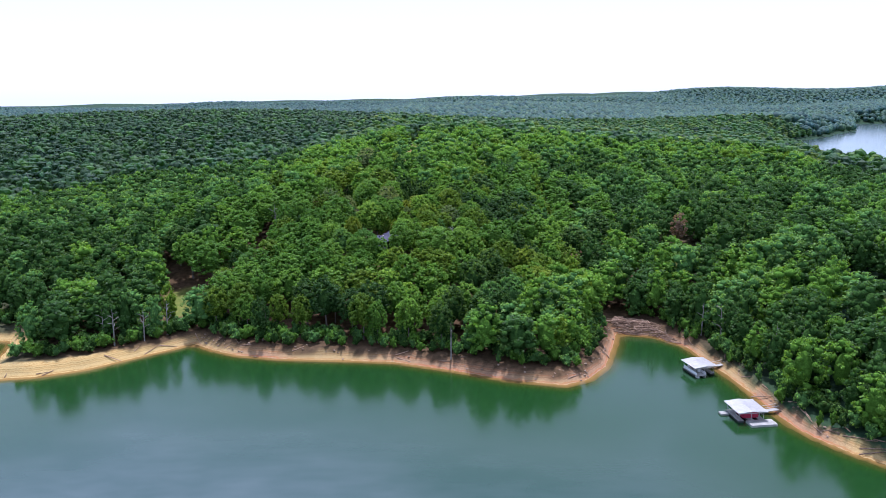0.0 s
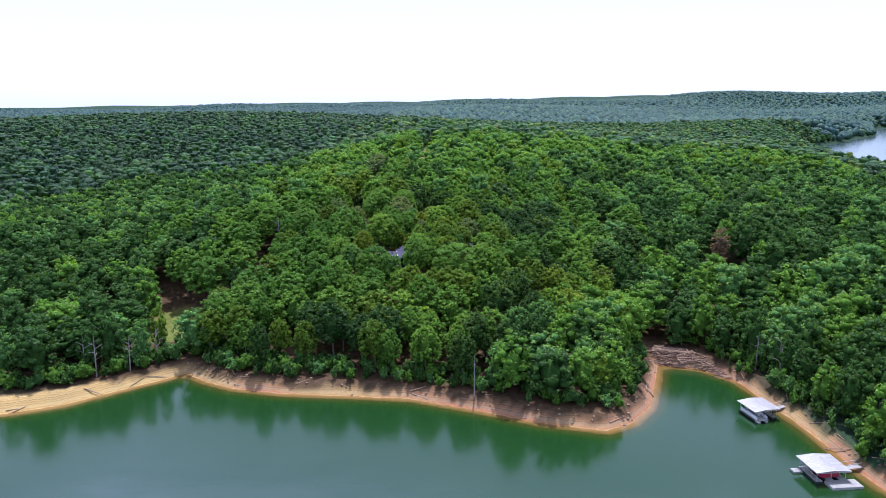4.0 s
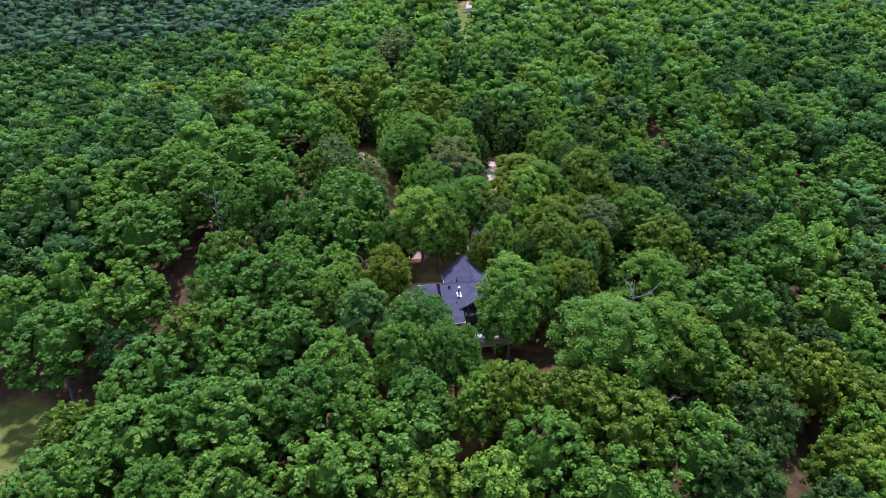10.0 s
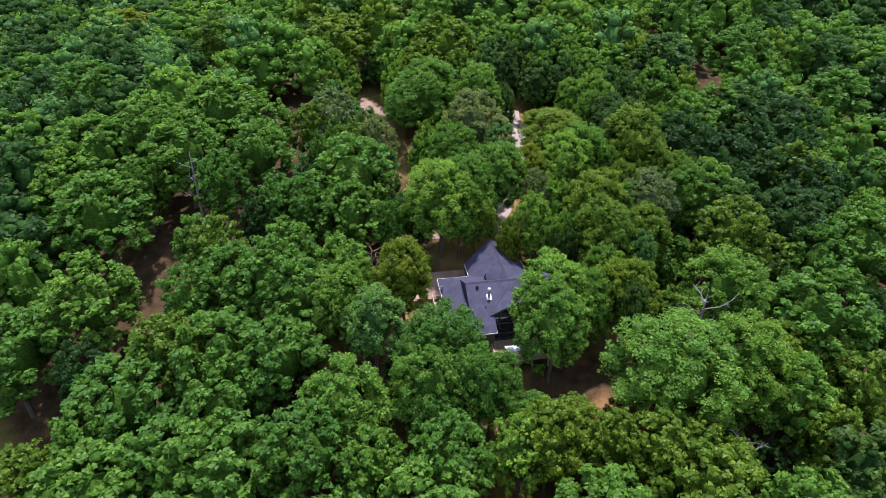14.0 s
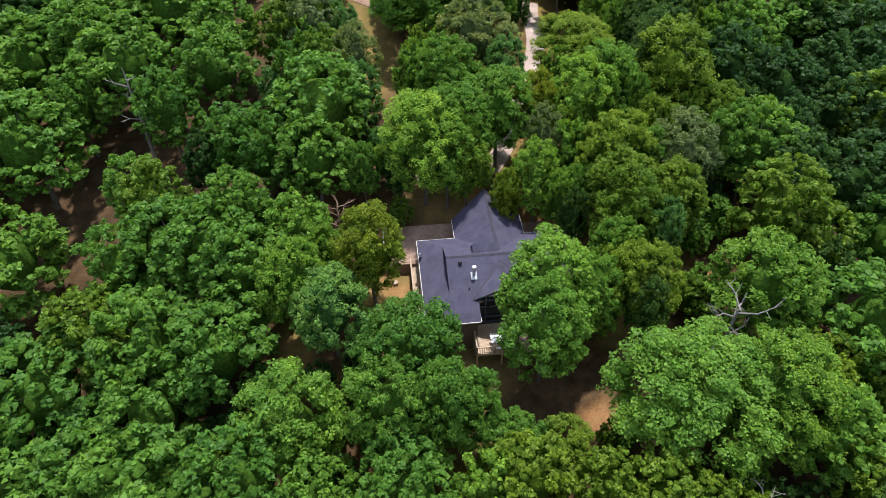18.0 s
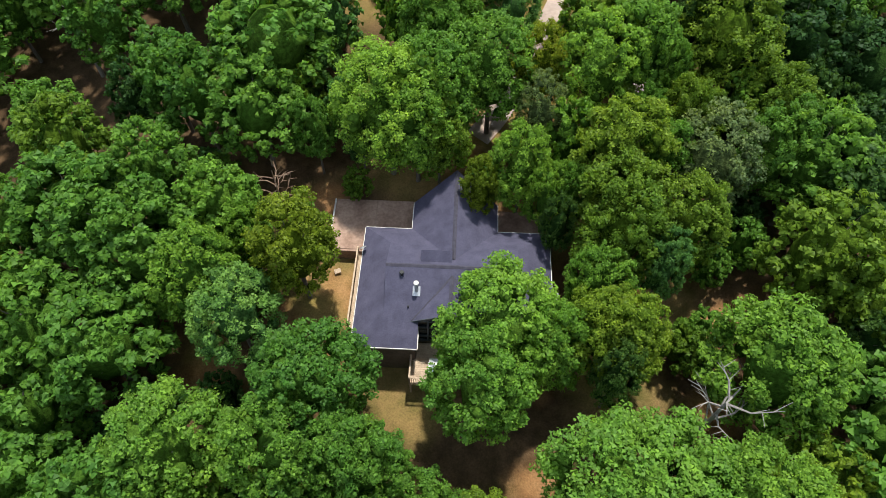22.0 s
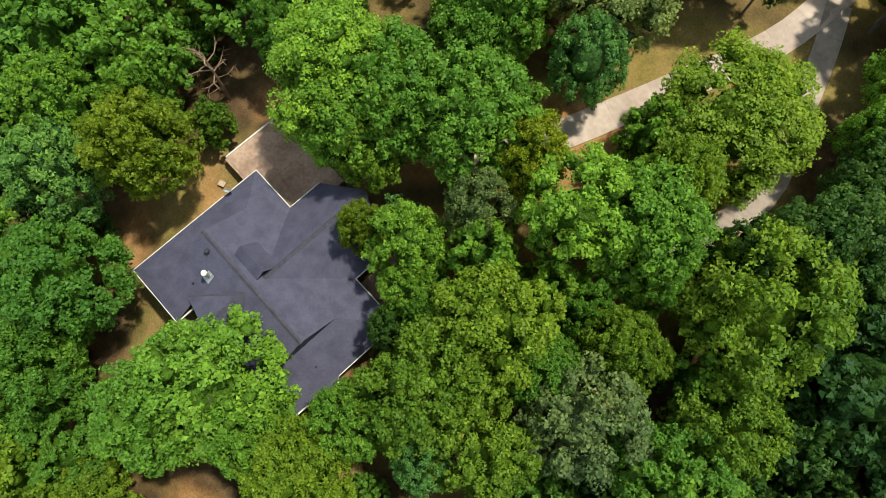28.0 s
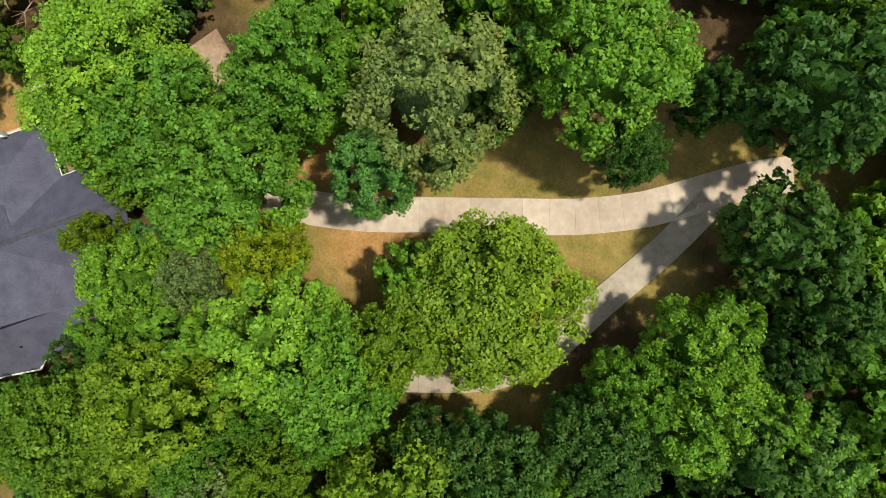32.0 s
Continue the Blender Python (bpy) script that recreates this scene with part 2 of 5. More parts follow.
def ground_material():
    m, n, l, b = nodes_of("forest_ground")
    big = noise_node(n, l, 0.09, 5.0, coord="Position")
    mid = noise_node(n, l, 0.7, 5.0, coord="Position")
    fine = noise_node(n, l, 7.0, 4.0, coord="Position")
    litter = ramp_node(n, l, mid, [(0.3, (0.045, 0.030, 0.016)), (0.7, (0.115, 0.070, 0.038))])
    grass = ramp_node(n, l, mid, [(0.3, (0.15, 0.125, 0.034)), (0.7, (0.28, 0.185, 0.072))])
    soil = ramp_node(n, l, mid, [(0.3, (0.26, 0.12, 0.05)), (0.7, (0.40, 0.22, 0.10))])
    # far floor colour is lowered to imitate self-shadow that flat ground lacks
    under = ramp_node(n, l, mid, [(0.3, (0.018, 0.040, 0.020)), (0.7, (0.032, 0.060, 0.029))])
    at = {}
    for k in ("sand", "grass", "soil", "under", "meadow"):
        a = n.new("ShaderNodeAttribute")
        a.attribute_name = k
        at[k] = a.outputs["Fac"]
    # layered bank: bands that follow the height
    ge, sp = n.new("ShaderNodeNewGeometry"), n.new("ShaderNodeSeparateXYZ")
    l.new(ge.outputs["Position"], sp.inputs[0])
    wob = n.new("ShaderNodeMath")
    wob.operation = "MULTIPLY_ADD"
    l.new(mid, wob.inputs[0])
    wob.inputs[1].default_value = 0.7
    l.new(sp.outputs["Z"], wob.inputs[2])
    band = n.new("ShaderNodeTexNoise")
    band.noise_dimensions = "1D"
    band.inputs["Scale"].default_value, band.inputs["Detail"].default_value = 3.2, 3.0
    l.new(wob.outputs[0], band.inputs["W"])
    pale = ramp_node(n, l, band.outputs["Fac"], [(0.3, (0.25, 0.16, 0.05)), (0.48, (0.45, 0.32, 0.135)), (0.62, (0.33, 0.20, 0.065)), (0.75, (0.53, 0.41, 0.195))])
    rust = ramp_node(n, l, band.outputs["Fac"], [(0.3, (0.16, 0.08, 0.045)), (0.5, (0.30, 0.185, 0.11)), (0.62, (0.29, 0.11, 0.045)), (0.75, (0.37, 0.265, 0.175))])
    west = n.new("ShaderNodeMapRange")
    west.inputs["From Min"].default_value, west.inputs["From Max"].default_value = -52, -42
    l.new(sp.outputs["X"], west.inputs["Value"])
    redder = mix_node(n, l, 1.0, ramp_node(n, l, noise_node(n, l, 0.045, 2.0, coord="Position"), [(0.4, (0.25, 0.25, 0.25)), (0.58, (1, 1, 1))]), west.outputs[0], "MULTIPLY")
    sand = mix_node(n, l, redder, pale, rust)
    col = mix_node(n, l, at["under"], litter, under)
    col = mix_node(n, l, at["grass"], col, grass)
    col = mix_node(n, l, at["meadow"], col, ramp_node(n, l, mid, [(0.3, (0.085, 0.12, 0.022)), (0.7, (0.165, 0.165, 0.042))]))
    col = mix_node(n, l, at["soil"], col, soil)
    col = mix_node(n, l, at["sand"], col, sand)
    col = mix_node(n, l, 1.0, col, ramp_node(n, l, fine, [(0.3, (0.75, 0.75, 0.75)), (0.7, (1.2, 1.2, 1.2))]), "MULTIPLY")
    col = mix_node(n, l, 1.0, col, ramp_node(n, l, big, [(0.3, (0.85, 0.88, 0.9)), (0.7, (1.12, 1.08, 1.0))]), "MULTIPLY")
    l.new(col, b.inputs["Base Color"])
    b.inputs["Roughness"].default_value = 0.95
    b.inputs["Specular IOR Level"].default_value = 0.1
    bump_node(n, l, fine, b, 0.6, 0.08)
    return m


def water_material():
    m, n, l, b = nodes_of("lake_water")
    a = n.new("ShaderNodeAttribute")
    a.attribute_name = "shallow"
    col = ramp_node(n, l, a.outputs["Fac"], [(0.0, (0.009, 0.036, 0.008)), (0.4, (0.012, 0.040, 0.006)), (0.75, (0.04, 0.045, 0.008)), (1.0, (0.24, 0.13, 0.04))])
    # open water has sky reflection and its pale streaks put into the base colour
    far = n.new("ShaderNodeAttribute")
    far.attribute_name = "open"
    sky_tone = ramp_node(n, l, noise_node(n, l, 0.02, 4.0, coord="Position", stretch=(1, 2.4, 1)), [(0.36, (0.018, 0.044, 0.034)), (0.64, (0.060, 0.082, 0.078))])
    col = mix_node(n, l, far.outputs["Fac"], col, sky_tone)
    l.new(col, b.inputs["Base Color"])
    b.inputs["Roughness"].default_value = 0.15
    b.inputs["IOR"].default_value = 1.48
    w1 = noise_node(n, l, 0.9, 3.0, coord="Position", stretch=(1, 1.6, 1))
    gust = noise_node(n, l, 0.02, 2.0, coord="Position", stretch=(1, 2.2, 1))
    st = n.new("ShaderNodeMapRange")
    st.inputs["From Min"].default_value, st.inputs["From Max"].default_value = 0.4, 0.65
    st.inputs["To Min"].default_value, st.inputs["To Max"].default_value = 0.06, 0.4
    l.new(gust, st.inputs["Value"])
    bp = n.new("ShaderNodeBump")
    bp.inputs["Distance"].default_value = 0.05
    l.new(st.outputs[0], bp.inputs["Strength"])
    l.new(w1, bp.inputs["Height"])
    l.new(bp.outputs[0], b.inputs["Normal"])
    return m


GROUND, WATER = ground_material(), water_material()


# ---- mesh helpers ----
def raw_mesh(name, verts, faces, mats=()):
    """A mesh from places and groups of alike faces: (corners, material index, smooth)."""
    me = bpy.data.meshes.new(name)
    me.vertices.add(len(verts))
    me.vertices.foreach_set("co", np.asarray(verts, np.float32).ravel())
    size = np.concatenate([np.full(len(f), f.shape[1]) for f, _, _ in faces])
    me.loops.add(int(size.sum()))
    me.loops.foreach_set("vertex_index", np.concatenate([f.ravel() for f, _, _ in faces]).astype(np.int32))
    me.polygons.add(len(size))
    me.polygons.foreach_set("loop_start", (np.cumsum(size) - size).astype(np.int32))
    me.polygons.foreach_set("material_index", np.concatenate([np.full(len(f), m) for f, m, _ in faces]).astype(np.int32))
    me.polygons.foreach_set("use_smooth", np.concatenate([np.full(len(f), s) for f, _, s in faces]))
    for m in mats:
        me.materials.append(m)
    me.update(calc_edges=True)
    return me


def box_bm(size, at=(0, 0, 0), bevel=0.0, bm=None, turn=None):
    bm = bm or bmesh.new()
    m = Matrix.Translation(at) @ (turn or Matrix()) @ Matrix.Diagonal((*size, 1))
    made = bmesh.ops.create_cube(bm, size=1, matrix=m)["verts"]
    if bevel:
        edges = list({e for v in made for e in v.link_edges})
        bmesh.ops.bevel(bm, geom=edges, offset=bevel, segments=1, affect="EDGES", profile=0.5)
    return bm


def tube_bm(points, radii, sides=7, bm=None):
    """A tapering tube through points."""
    bm = bm or bmesh.new()
    rings = []
    pts = [Vector(p) for p in points]
    for i, (p, r) in enumerate(zip(pts, radii)):
        d = (pts[min(i + 1, len(pts) - 1)] - pts[max(i - 1, 0)]).normalized()
        u = d.orthogonal().normalized() if abs(d.z) < 0.9 else Vector((1, 0, 0)).cross(d).normalized()
        v = d.cross(u)
        rings.append([bm.verts.new(p + (u * math.cos(a) + v * math.sin(a)) * r) for a in (2 * math.pi * k / sides for k in range(sides))])
    for a, b in zip(rings, rings[1:]):
        for k in range(sides):
            bm.faces.new((a[k], a[(k + 1) % sides], b[(k + 1) % sides], b[k]))
    bm.faces.new(rings[0][::-1])
    bm.faces.new(rings[-1])
    return bm


def slab_bm(corners, thick, bm=None):
    """A flat plate under its upper corners."""
    bm = bm or bmesh.new()
    top = [bm.verts.new(c) for c in corners]
    low = [bm.verts.new((c[0], c[1], c[2] - thick)) for c in corners]
    bm.faces.new(top)
    bm.faces.new(low[::-1])
    for k in range(len(top)):
        j = (k + 1) % len(top)
        bm.faces.new((top[j], top[k], low[k], low[j]))
    bmesh.ops.recalc_face_normals(bm, faces=bm.faces[:])
    return bm


def part(name, bm, material, parent=None, label=""):
    me = bpy.data.meshes.new(name)
    bmesh.ops.recalc_face_normals(bm, faces=bm.faces[:])
    bm.to_mesh(me)
    bm.free()
    for m in material if isinstance(material, (list, tuple)) else [material]:
        me.materials.append(m)
    ob = new(name, me)
    if parent:
        ob.parent = parent
    if label:
        tagged(ob, label)
    return ob


def thing(name, label, category, at=(0, 0, 0), turn=0.0, group="", kind=""):
    ob = new(name)
    ob.empty_display_size = 0.3
    ob.matrix_basis = pose(*at, 0, 0, turn)
    return tagged(ob, label, category, group, kind)


# ---- the lie of the land ----
SHORE = np.array([(-3000, -700), (-600, -260), (-200, -118), (-130, -66), (-108, -47), (-101, -37), (-97, -33), (-94.5, -34), (-92, -38), (-89.5, -47), (-88, -57), (-86, -60.5), (-82, -58.3), (-75, -57.4), (-65.6, -53.6), (-56.1, -45.8), (-49.5, -40.6), (-45.9, -37.4),
                  (-40.3, -41.8), (-32.8, -45.8), (-21.2, -48.6), (-7.5, -49.8), (6, -51.4), (19.2, -56.7), (31.5, -62.4), (43.4, -65.6), (48.9, -62.8), (54.4, -56), (60, -41.9),
                  (62.9, -33.7), (72.3, -36.6), (77.8, -44), (79.9, -57.6), (81.2, -66.4), (81.9, -77.7), (82.8, -85.5), (84.6, -90), (87.6, -95), (91.5, -99.5), (104, -112), (180, -190), (700, -520), (3000, -800)], float)
FAR_LAKE = np.array([(470, 690), (430, 580), (390, 480), (350, 370), (325, 290), (300, 205), (600, 120), (1700, 700), (1500, 1500), (960, 1215), (894, 1212), (800, 1060), (722, 930), (640, 850), (577, 772), (512, 716)], float)
# ground heights over the water: x, y, z
KNOLL = [(0, -14, 11.6), (0, 0, 12.9), (0, 12, 14.5), (-10, 10, 14.6), (5, 25, 17.2), (8, 44, 18.8), (16, 30, 17.8), (12, -14, 11.4), (22, -6, 12.6), (-25, 0, 11.8), (-25, 25, 15.5),
         (3, 90, 25), (3, 139, 30), (8, 220, 34), (28, 15, 14.5), (-57, -4, 6.2), (-60, 47, 17), (-48, -25, 2.5), (62, -20, 3), (70, 30, 9), (95, 20, 13), (140, -40, 16), (60, 90, 20), (35, -40, 7), (0, -40, 5)]
HILLS = [(208, 186, 20), (120, 120, 18), (-105, 85, 7), (-140, 0, 12), (-125, 160, 6), (-80, 250, 15), (-170, 300, 9), (-155, 435, 22), (10, 400, 33), (220, 420, 14), (400, 200, 9), (310, 300, 9), (-400, 300, 30), (-350, 900, 22),
         (0, 900, 36), (500, 1100, 18), (330, 700, 22), (-1000, 600, 24), (-1500, 2000, 12), (-700, 2300, 32), (0, 2500, 42), (500, 2400, 53), (1100, 2300, 69), (1800, 2300, 82), (760, 1250, 8), (560, 1350, 30), (900, 1700, 22), (1600, 200, 50), (300, -100, 22), (-300, -60, 16)]


def smooth(a, b, x):
    s = np.clip((x - a) / (b - a), 0, 1)
    return s * s * (3 - 2 * s)


def line_distance(x, y, line, closed=False):
    best = np.full(np.shape(x), 1e9)
    pts = list(line) + ([line[0]] if closed else [])
    for (ax, ay), (bx, by) in zip(pts, pts[1:]):
        dx, dy = bx - ax, by - ay
        s = np.clip(((x - ax) * dx + (y - ay) * dy) / (dx * dx + dy * dy), 0, 1)
        best = np.minimum(best, np.hypot(x - ax - s * dx, y - ay - s * dy))
    return best


def inside(x, y, ring):
    hit = np.zeros(np.shape(x), bool)
    for (ax, ay), (bx, by) in zip(ring, np.roll(ring, -1, axis=0)):
        if ay != by:
            hit ^= ((ay > y) != (by > y)) & (x < (bx - ax) * (y - ay) / (by - ay) + ax)
    return hit


CTRL = np.array(KNOLL + HILLS, float)


def warp(d):
    return np.hypot(d, 6.0)


_A = warp(np.hypot(CTRL[:, None, 0] - CTRL[None, :, 0], CTRL[:, None, 1] - CTRL[None, :, 1])) * -1
_N = len(CTRL)
_W = np.linalg.solve(np.block([[_A, np.ones((_N, 1))], [np.ones((1, _N)), np.zeros((1, 1))]]), np.append(CTRL[:, 2], 0))


def inland(x, y):
    """Metres from the water's edge, negative in the water."""
    x, y = np.asarray(x, float), np.asarray(y, float)
    d = line_distance(x, y, SHORE) * np.where(y > np.interp(x, SHORE[:, 0], SHORE[:, 1]), 1, -1)
    d2 = line_distance(x, y, FAR_LAKE, True) * np.where(inside(x, y, FAR_LAKE), -1, 1)
    return np.where(np.abs(d) < np.abs(d2), d, np.where(d < 0, d, d2))


def land(x, y):
    """Height of the ground."""
    x, y = np.asarray(x, float), np.asarray(y, float)
    base = np.full(np.shape(x), _W[-1])
    for (cx, cy, _), w in zip(CTRL, _W):
        base = base - w * warp(np.hypot(x - cx, y - cy))
    base = np.maximum(base, 2.6)
    d = inland(x, y)
    bank = 1.9 * smooth(0, 3.0, d) + 0.25 * np.clip(d, 0, 1)
    roll = 0.35 * np.sin(x * 0.21 + 1.3) * np.sin(y * 0.17) + 0.15 * np.sin(x * 0.6 + y * 0.47)
    roll = roll + 9 * np.sin(x / 150 + 0.6) * np.sin(y / 190 + 1) * smooth(330, 700, np.hypot(x, y))
    up = bank + (base - 2.1 + roll) * smooth(3, 46, d)
    return np.where(d > 0, up, np.maximum(-6, 0.22 * d))

# ---- ground and water ----
def spaced(lo, hi, step, end_lo, end_hi, grow=1.13):
    mid = list(np.arange(lo, hi + step / 2, step))
    for end, side in ((end_hi, 1), (end_lo, -1)):
        s, v = step, mid[-1] if side > 0 else mid[0]
        while (v < end) if side > 0 else (v > end):
            s *= grow
            v += side * s
            mid = mid + [v] if side > 0 else [v] + mid
    return np.array(mid)


DRIVE = [(1.5, 18.5), (3.4, 22.4), (4.6, 26.0), (5.2, 29.3), (6.3, 34.0), (7.4, 39.0), (7.8, 43.4), (7.5, 46.4), (7.2, 50.0), (7.4, 52.5)]
SPUR = [(8.0, 47.4), (9.6, 45.3), (11.2, 42.8), (13.1, 39.3), (15.0, 36.4), (16.2, 33.8), (16.3, 31.5), (15.8, 28.6), (14.6, 23.0)]
LANE = [(11.0, 66.0), (9.0, 90.0), (5.0, 112.0), (3.6, 139.0), (5.5, 180.0), (8.4, 220.0), (10, 300.0)]
HOUSE_TURN = 8.7
MEADOW = (-57.5, -14)
# small grassy openings across the cove: x, y, half widths
GLADES = [(139, 14, 5, 11), (121, -50, 4, 9), (92, 6, 4.5, 6)]


def house_xy(x, y):
    c, s = math.cos(radians(HOUSE_TURN)), math.sin(radians(HOUSE_TURN))
    return c * x + s * y, -s * x + c * y


def level(x, y):
    """Ground height with the terraces cut into it."""
    z = land(x, y)
    u, v = house_xy(np.asarray(x, float), np.asarray(y, float))
    pad = smooth(1.8, 0.0, np.maximum(np.maximum(-4.6 - u, u - 10.0), np.maximum(-4.2 - v, v - 10.5)))
    return z * (1 - pad) + (12.5 + 0.1 * np.clip(v + 4, 0, 15)) * pad


def grid_sheet(xs, ys):
    gx, gy = np.meshgrid(xs, ys)
    n, k = len(xs), np.arange((len(xs) - 1) * (len(ys) - 1))
    i = k // (n - 1) * n + k % (n - 1)
    return gx.ravel(), gy.ravel(), np.stack([i, i + 1, i + n + 1, i + n], 1)


def add_attribute(me, name, values):
    me.attributes.new(name, "FLOAT", "POINT").data.foreach_set("value", np.asarray(values, np.float32))


def wave(x, y, k, p):
    return 0.5 + 0.5 * np.sin(x * k + p + 1.7 * np.sin(y * k * 0.8)) * np.sin(y * k * 1.13 + 1.3 * np.sin(x * k * 0.7 + p))


xs = np.unique(np.append(spaced(-92, 98, 1.15, -3300, 3300), np.arange(300, 1000, 18)))
ys = np.unique(np.append(spaced(-104, 56, 1.15, -2600, 3400), np.arange(180, 1250, 18)))
gx, gy, quads = grid_sheet(xs, ys)
gd = inland(gx, gy)
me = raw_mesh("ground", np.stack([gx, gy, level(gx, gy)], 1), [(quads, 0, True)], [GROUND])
drive_d = np.minimum(np.minimum(line_distance(gx, gy, DRIVE), line_distance(gx, gy, SPUR)), line_distance(gx, gy, LANE))
meadow = smooth(1.15, 0.85, np.hypot((gx - MEADOW[0]) / 6.8, (gy - MEADOW[1]) / 9.5))
glades = np.zeros(len(gx))
for cx, cy, rx, ry in GLADES:
    glades = np.maximum(glades, smooth(1.2, 0.7, np.hypot((gx - cx) / rx, (gy - cy) / ry)))
clearing = smooth(6, 3, line_distance(gx, gy, [(-14, 34), (-17.5, 56)]))
lawn = clearing + smooth(1.2, 0.7, np.hypot((gx + 8.3) / 2.6, (gy - 3) / 6)) + smooth(1.2, 0.7, np.hypot((gx + 16) / 2, (gy + 3) / 4))
yard = lawn + smooth(26, 14, np.hypot(gx - 2, (gy - 6) * 0.8)) * smooth(0.35, 0.75, wave(gx, gy, 0.33, 0.4))
island = smooth(9, 4, drive_d) * smooth(0.2, 0.6, wave(gx, gy, 0.27, 2.0)) * (gy < 75)
add_attribute(me, "sand", (gy < 60) * smooth(1.75, 0.95, gd - 2.6 * smooth(-48, -76, gx) * (gx > -91) + 1.1 * (wave(gx, gy, 0.5, 1.0) - 0.5)))
add_attribute(me, "grass", np.clip(np.maximum(np.maximum(meadow, yard * 0.8), np.maximum(island, smooth(6.5, 4, drive_d) * (gy > 75))), 0, 1))
add_attribute(me, "soil", np.clip(smooth(4.5, 1.5, np.hypot(gx - 6, gy - 26)) * 0.9 + smooth(0.6, 0.9, wave(gx, gy, 0.41, 3.0)) * smooth(30, 18, np.hypot(gx - 3, gy - 4)) * 0.8, 0, 1))
add_attribute(me, "meadow", np.maximum(np.maximum(meadow, glades), smooth(3.2, 2.2, line_distance(gx, gy, [(2.8, 138), (5.5, 180), (7.0, 212)]))))
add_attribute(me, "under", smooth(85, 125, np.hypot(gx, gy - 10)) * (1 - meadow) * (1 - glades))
tagged(new("ground", me), "leaf-littered forest floor with grass patches and a sandy shore", "ground", kind="structure")

gx, gy, quads = grid_sheet(spaced(-150, 150, 2.2, -3200, 3200, 1.2), spaced(-150, -24, 1.6, -2500, 1700, 1.2))
me = raw_mesh("water", np.stack([gx, gy, np.zeros(len(gx))], 1), [(quads, 0, False)], [WATER])
add_attribute(me, "shallow", smooth(-6.5, 0.3, inland(gx, gy)) * (gy < 60))
add_attribute(me, "open", np.maximum(smooth(-14, -62, inland(gx, gy)), gy > 60))
tagged(new("water", me), "calm green lake water with soft ripples", "water", kind="structure")


def strip(name, label, line, wide, length, mat, top=0.06):
    """A paved way of separate slabs along a line."""
    road = thing(name, label, "driveway", kind="structure")
    pts = [Vector((*p, 0)) for p in line]
    fine = []
    for a, b in zip(pts, pts[1:]):
        k = max(1, round((b - a).length / length))
        fine += [a.lerp(b, j / k) for j in range(k)]
    fine.append(pts[-1])
    sm = [fine[0]] + [(a + 2 * b + c) / 4 for a, b, c in zip(fine, fine[1:], fine[2:])] + [fine[-1]]
    side = []
    for i, p in enumerate(sm):
        d = (sm[min(i + 1, len(sm) - 1)] - sm[max(i - 1, 0)]).normalized()
        side.append(Vector((-d.y, d.x, 0)) * wide / 2)
    for i in range(len(sm) - 1):
        c = []
        for p, s in ((sm[i], side[i]), (sm[i], -side[i]), (sm[i + 1], -side[i + 1]), (sm[i + 1], side[i + 1])):
            q = p + s
            q += (sm[i + 1] - sm[i]).normalized() * (0.004 if p is sm[i] else -0.004)
            c.append((q.x, q.y, float(level(q.x, q.y)) + top))
        part("slab", slab_bm(c, 0.25), mat, road)
    return road


strip("driveway", "pale worn concrete driveway climbing from the house", DRIVE, 2.3, 1.6, CONCRETE, 0.09)
strip("driveway", "pale concrete spur that joins the driveway", SPUR, 1.9, 1.6, SPURMAT, 0.08)
strip("lane", "pale gravel lane bending across a grassy cutting", [(5.4, 128), (5.0, 139), (3.6, 146), (0.0, 150)], 2.4, 3.0, CONCRETE, 0.2)
strip("lane", "pale gravel lane leaving a grassy cutting", [(7.0, 196), (8.4, 206), (9.4, 222)], 2.4, 4.0, CONCRETE, 0.3)
strip("driveway", "pale concrete turning place in a grassy clearing", [(-21.5, 58.5), (-17.5, 53.5), (-12.5, 51.0)], 3.0, 1.6, PATIOMAT)
# the darker patio colour paints in tree shade on this slab
strip("driveway", "short concrete pull-in under the trees, darkened for their shade", [(-9.5, 17.2), (-6.8, 18.2), (-4.2, 18.4)], 2.2, 1.4, PATIOMAT)

# ---- the house: u runs along its main ridge, v away from the lake ----
EAVE, PITCH = 16.8, 0.55
house = thing("house", "single-storey house with charcoal shingle cross-gabled roof and white trim", "house", (0, 0, 0), HOUSE_TURN)
west_z = lambda u: EAVE + PITCH * (u + 4.6)
east_z = lambda u: EAVE + PITCH * (10.2 - u)
south_z = lambda v: EAVE + PITCH * (v + 3.75)
north_z = lambda v: EAVE + PITCH * (6.9 - v)
RIDGE_V = 1.575
RIDGE_Z = south_z(RIDGE_V)


def roof_plane(corners, label=""):
    return part("roof_plane", slab_bm(corners, 0.16), SHINGLE, house, label)


# main south and north slopes, with hips down to the west and east eaves
UW, UE = -2.33, 7.5
vs_w = west_z(UW)
vsw = -3.75 + (vs_w - EAVE) / PITCH
roof_plane([(UW, RIDGE_V, RIDGE_Z), (UW, vsw, south_z(vsw)), (-4.6, -3.75, EAVE), (0.22, -3.75, EAVE), (0.22, -1.6, south_z(-1.6)), (5.0, -1.6, south_z(-1.6)), (5.0, -3.3, south_z(-3.3)), (10.2, -3.3, EAVE + 0.25), (UE, -0.9, south_z(-0.9)), (UE, RIDGE_V, RIDGE_Z)])
vnw, vne = 6.9 - (vs_w - EAVE) / PITCH, 6.9 - (east_z(UE) - EAVE) / PITCH
roof_plane([(UW, RIDGE_V, RIDGE_Z), (UE, RIDGE_V, RIDGE_Z), (UE, vne, north_z(vne)), (10.2, 6.9, EAVE), (-4.6, 6.9, EAVE), (UW, vnw, north_z(vnw))])
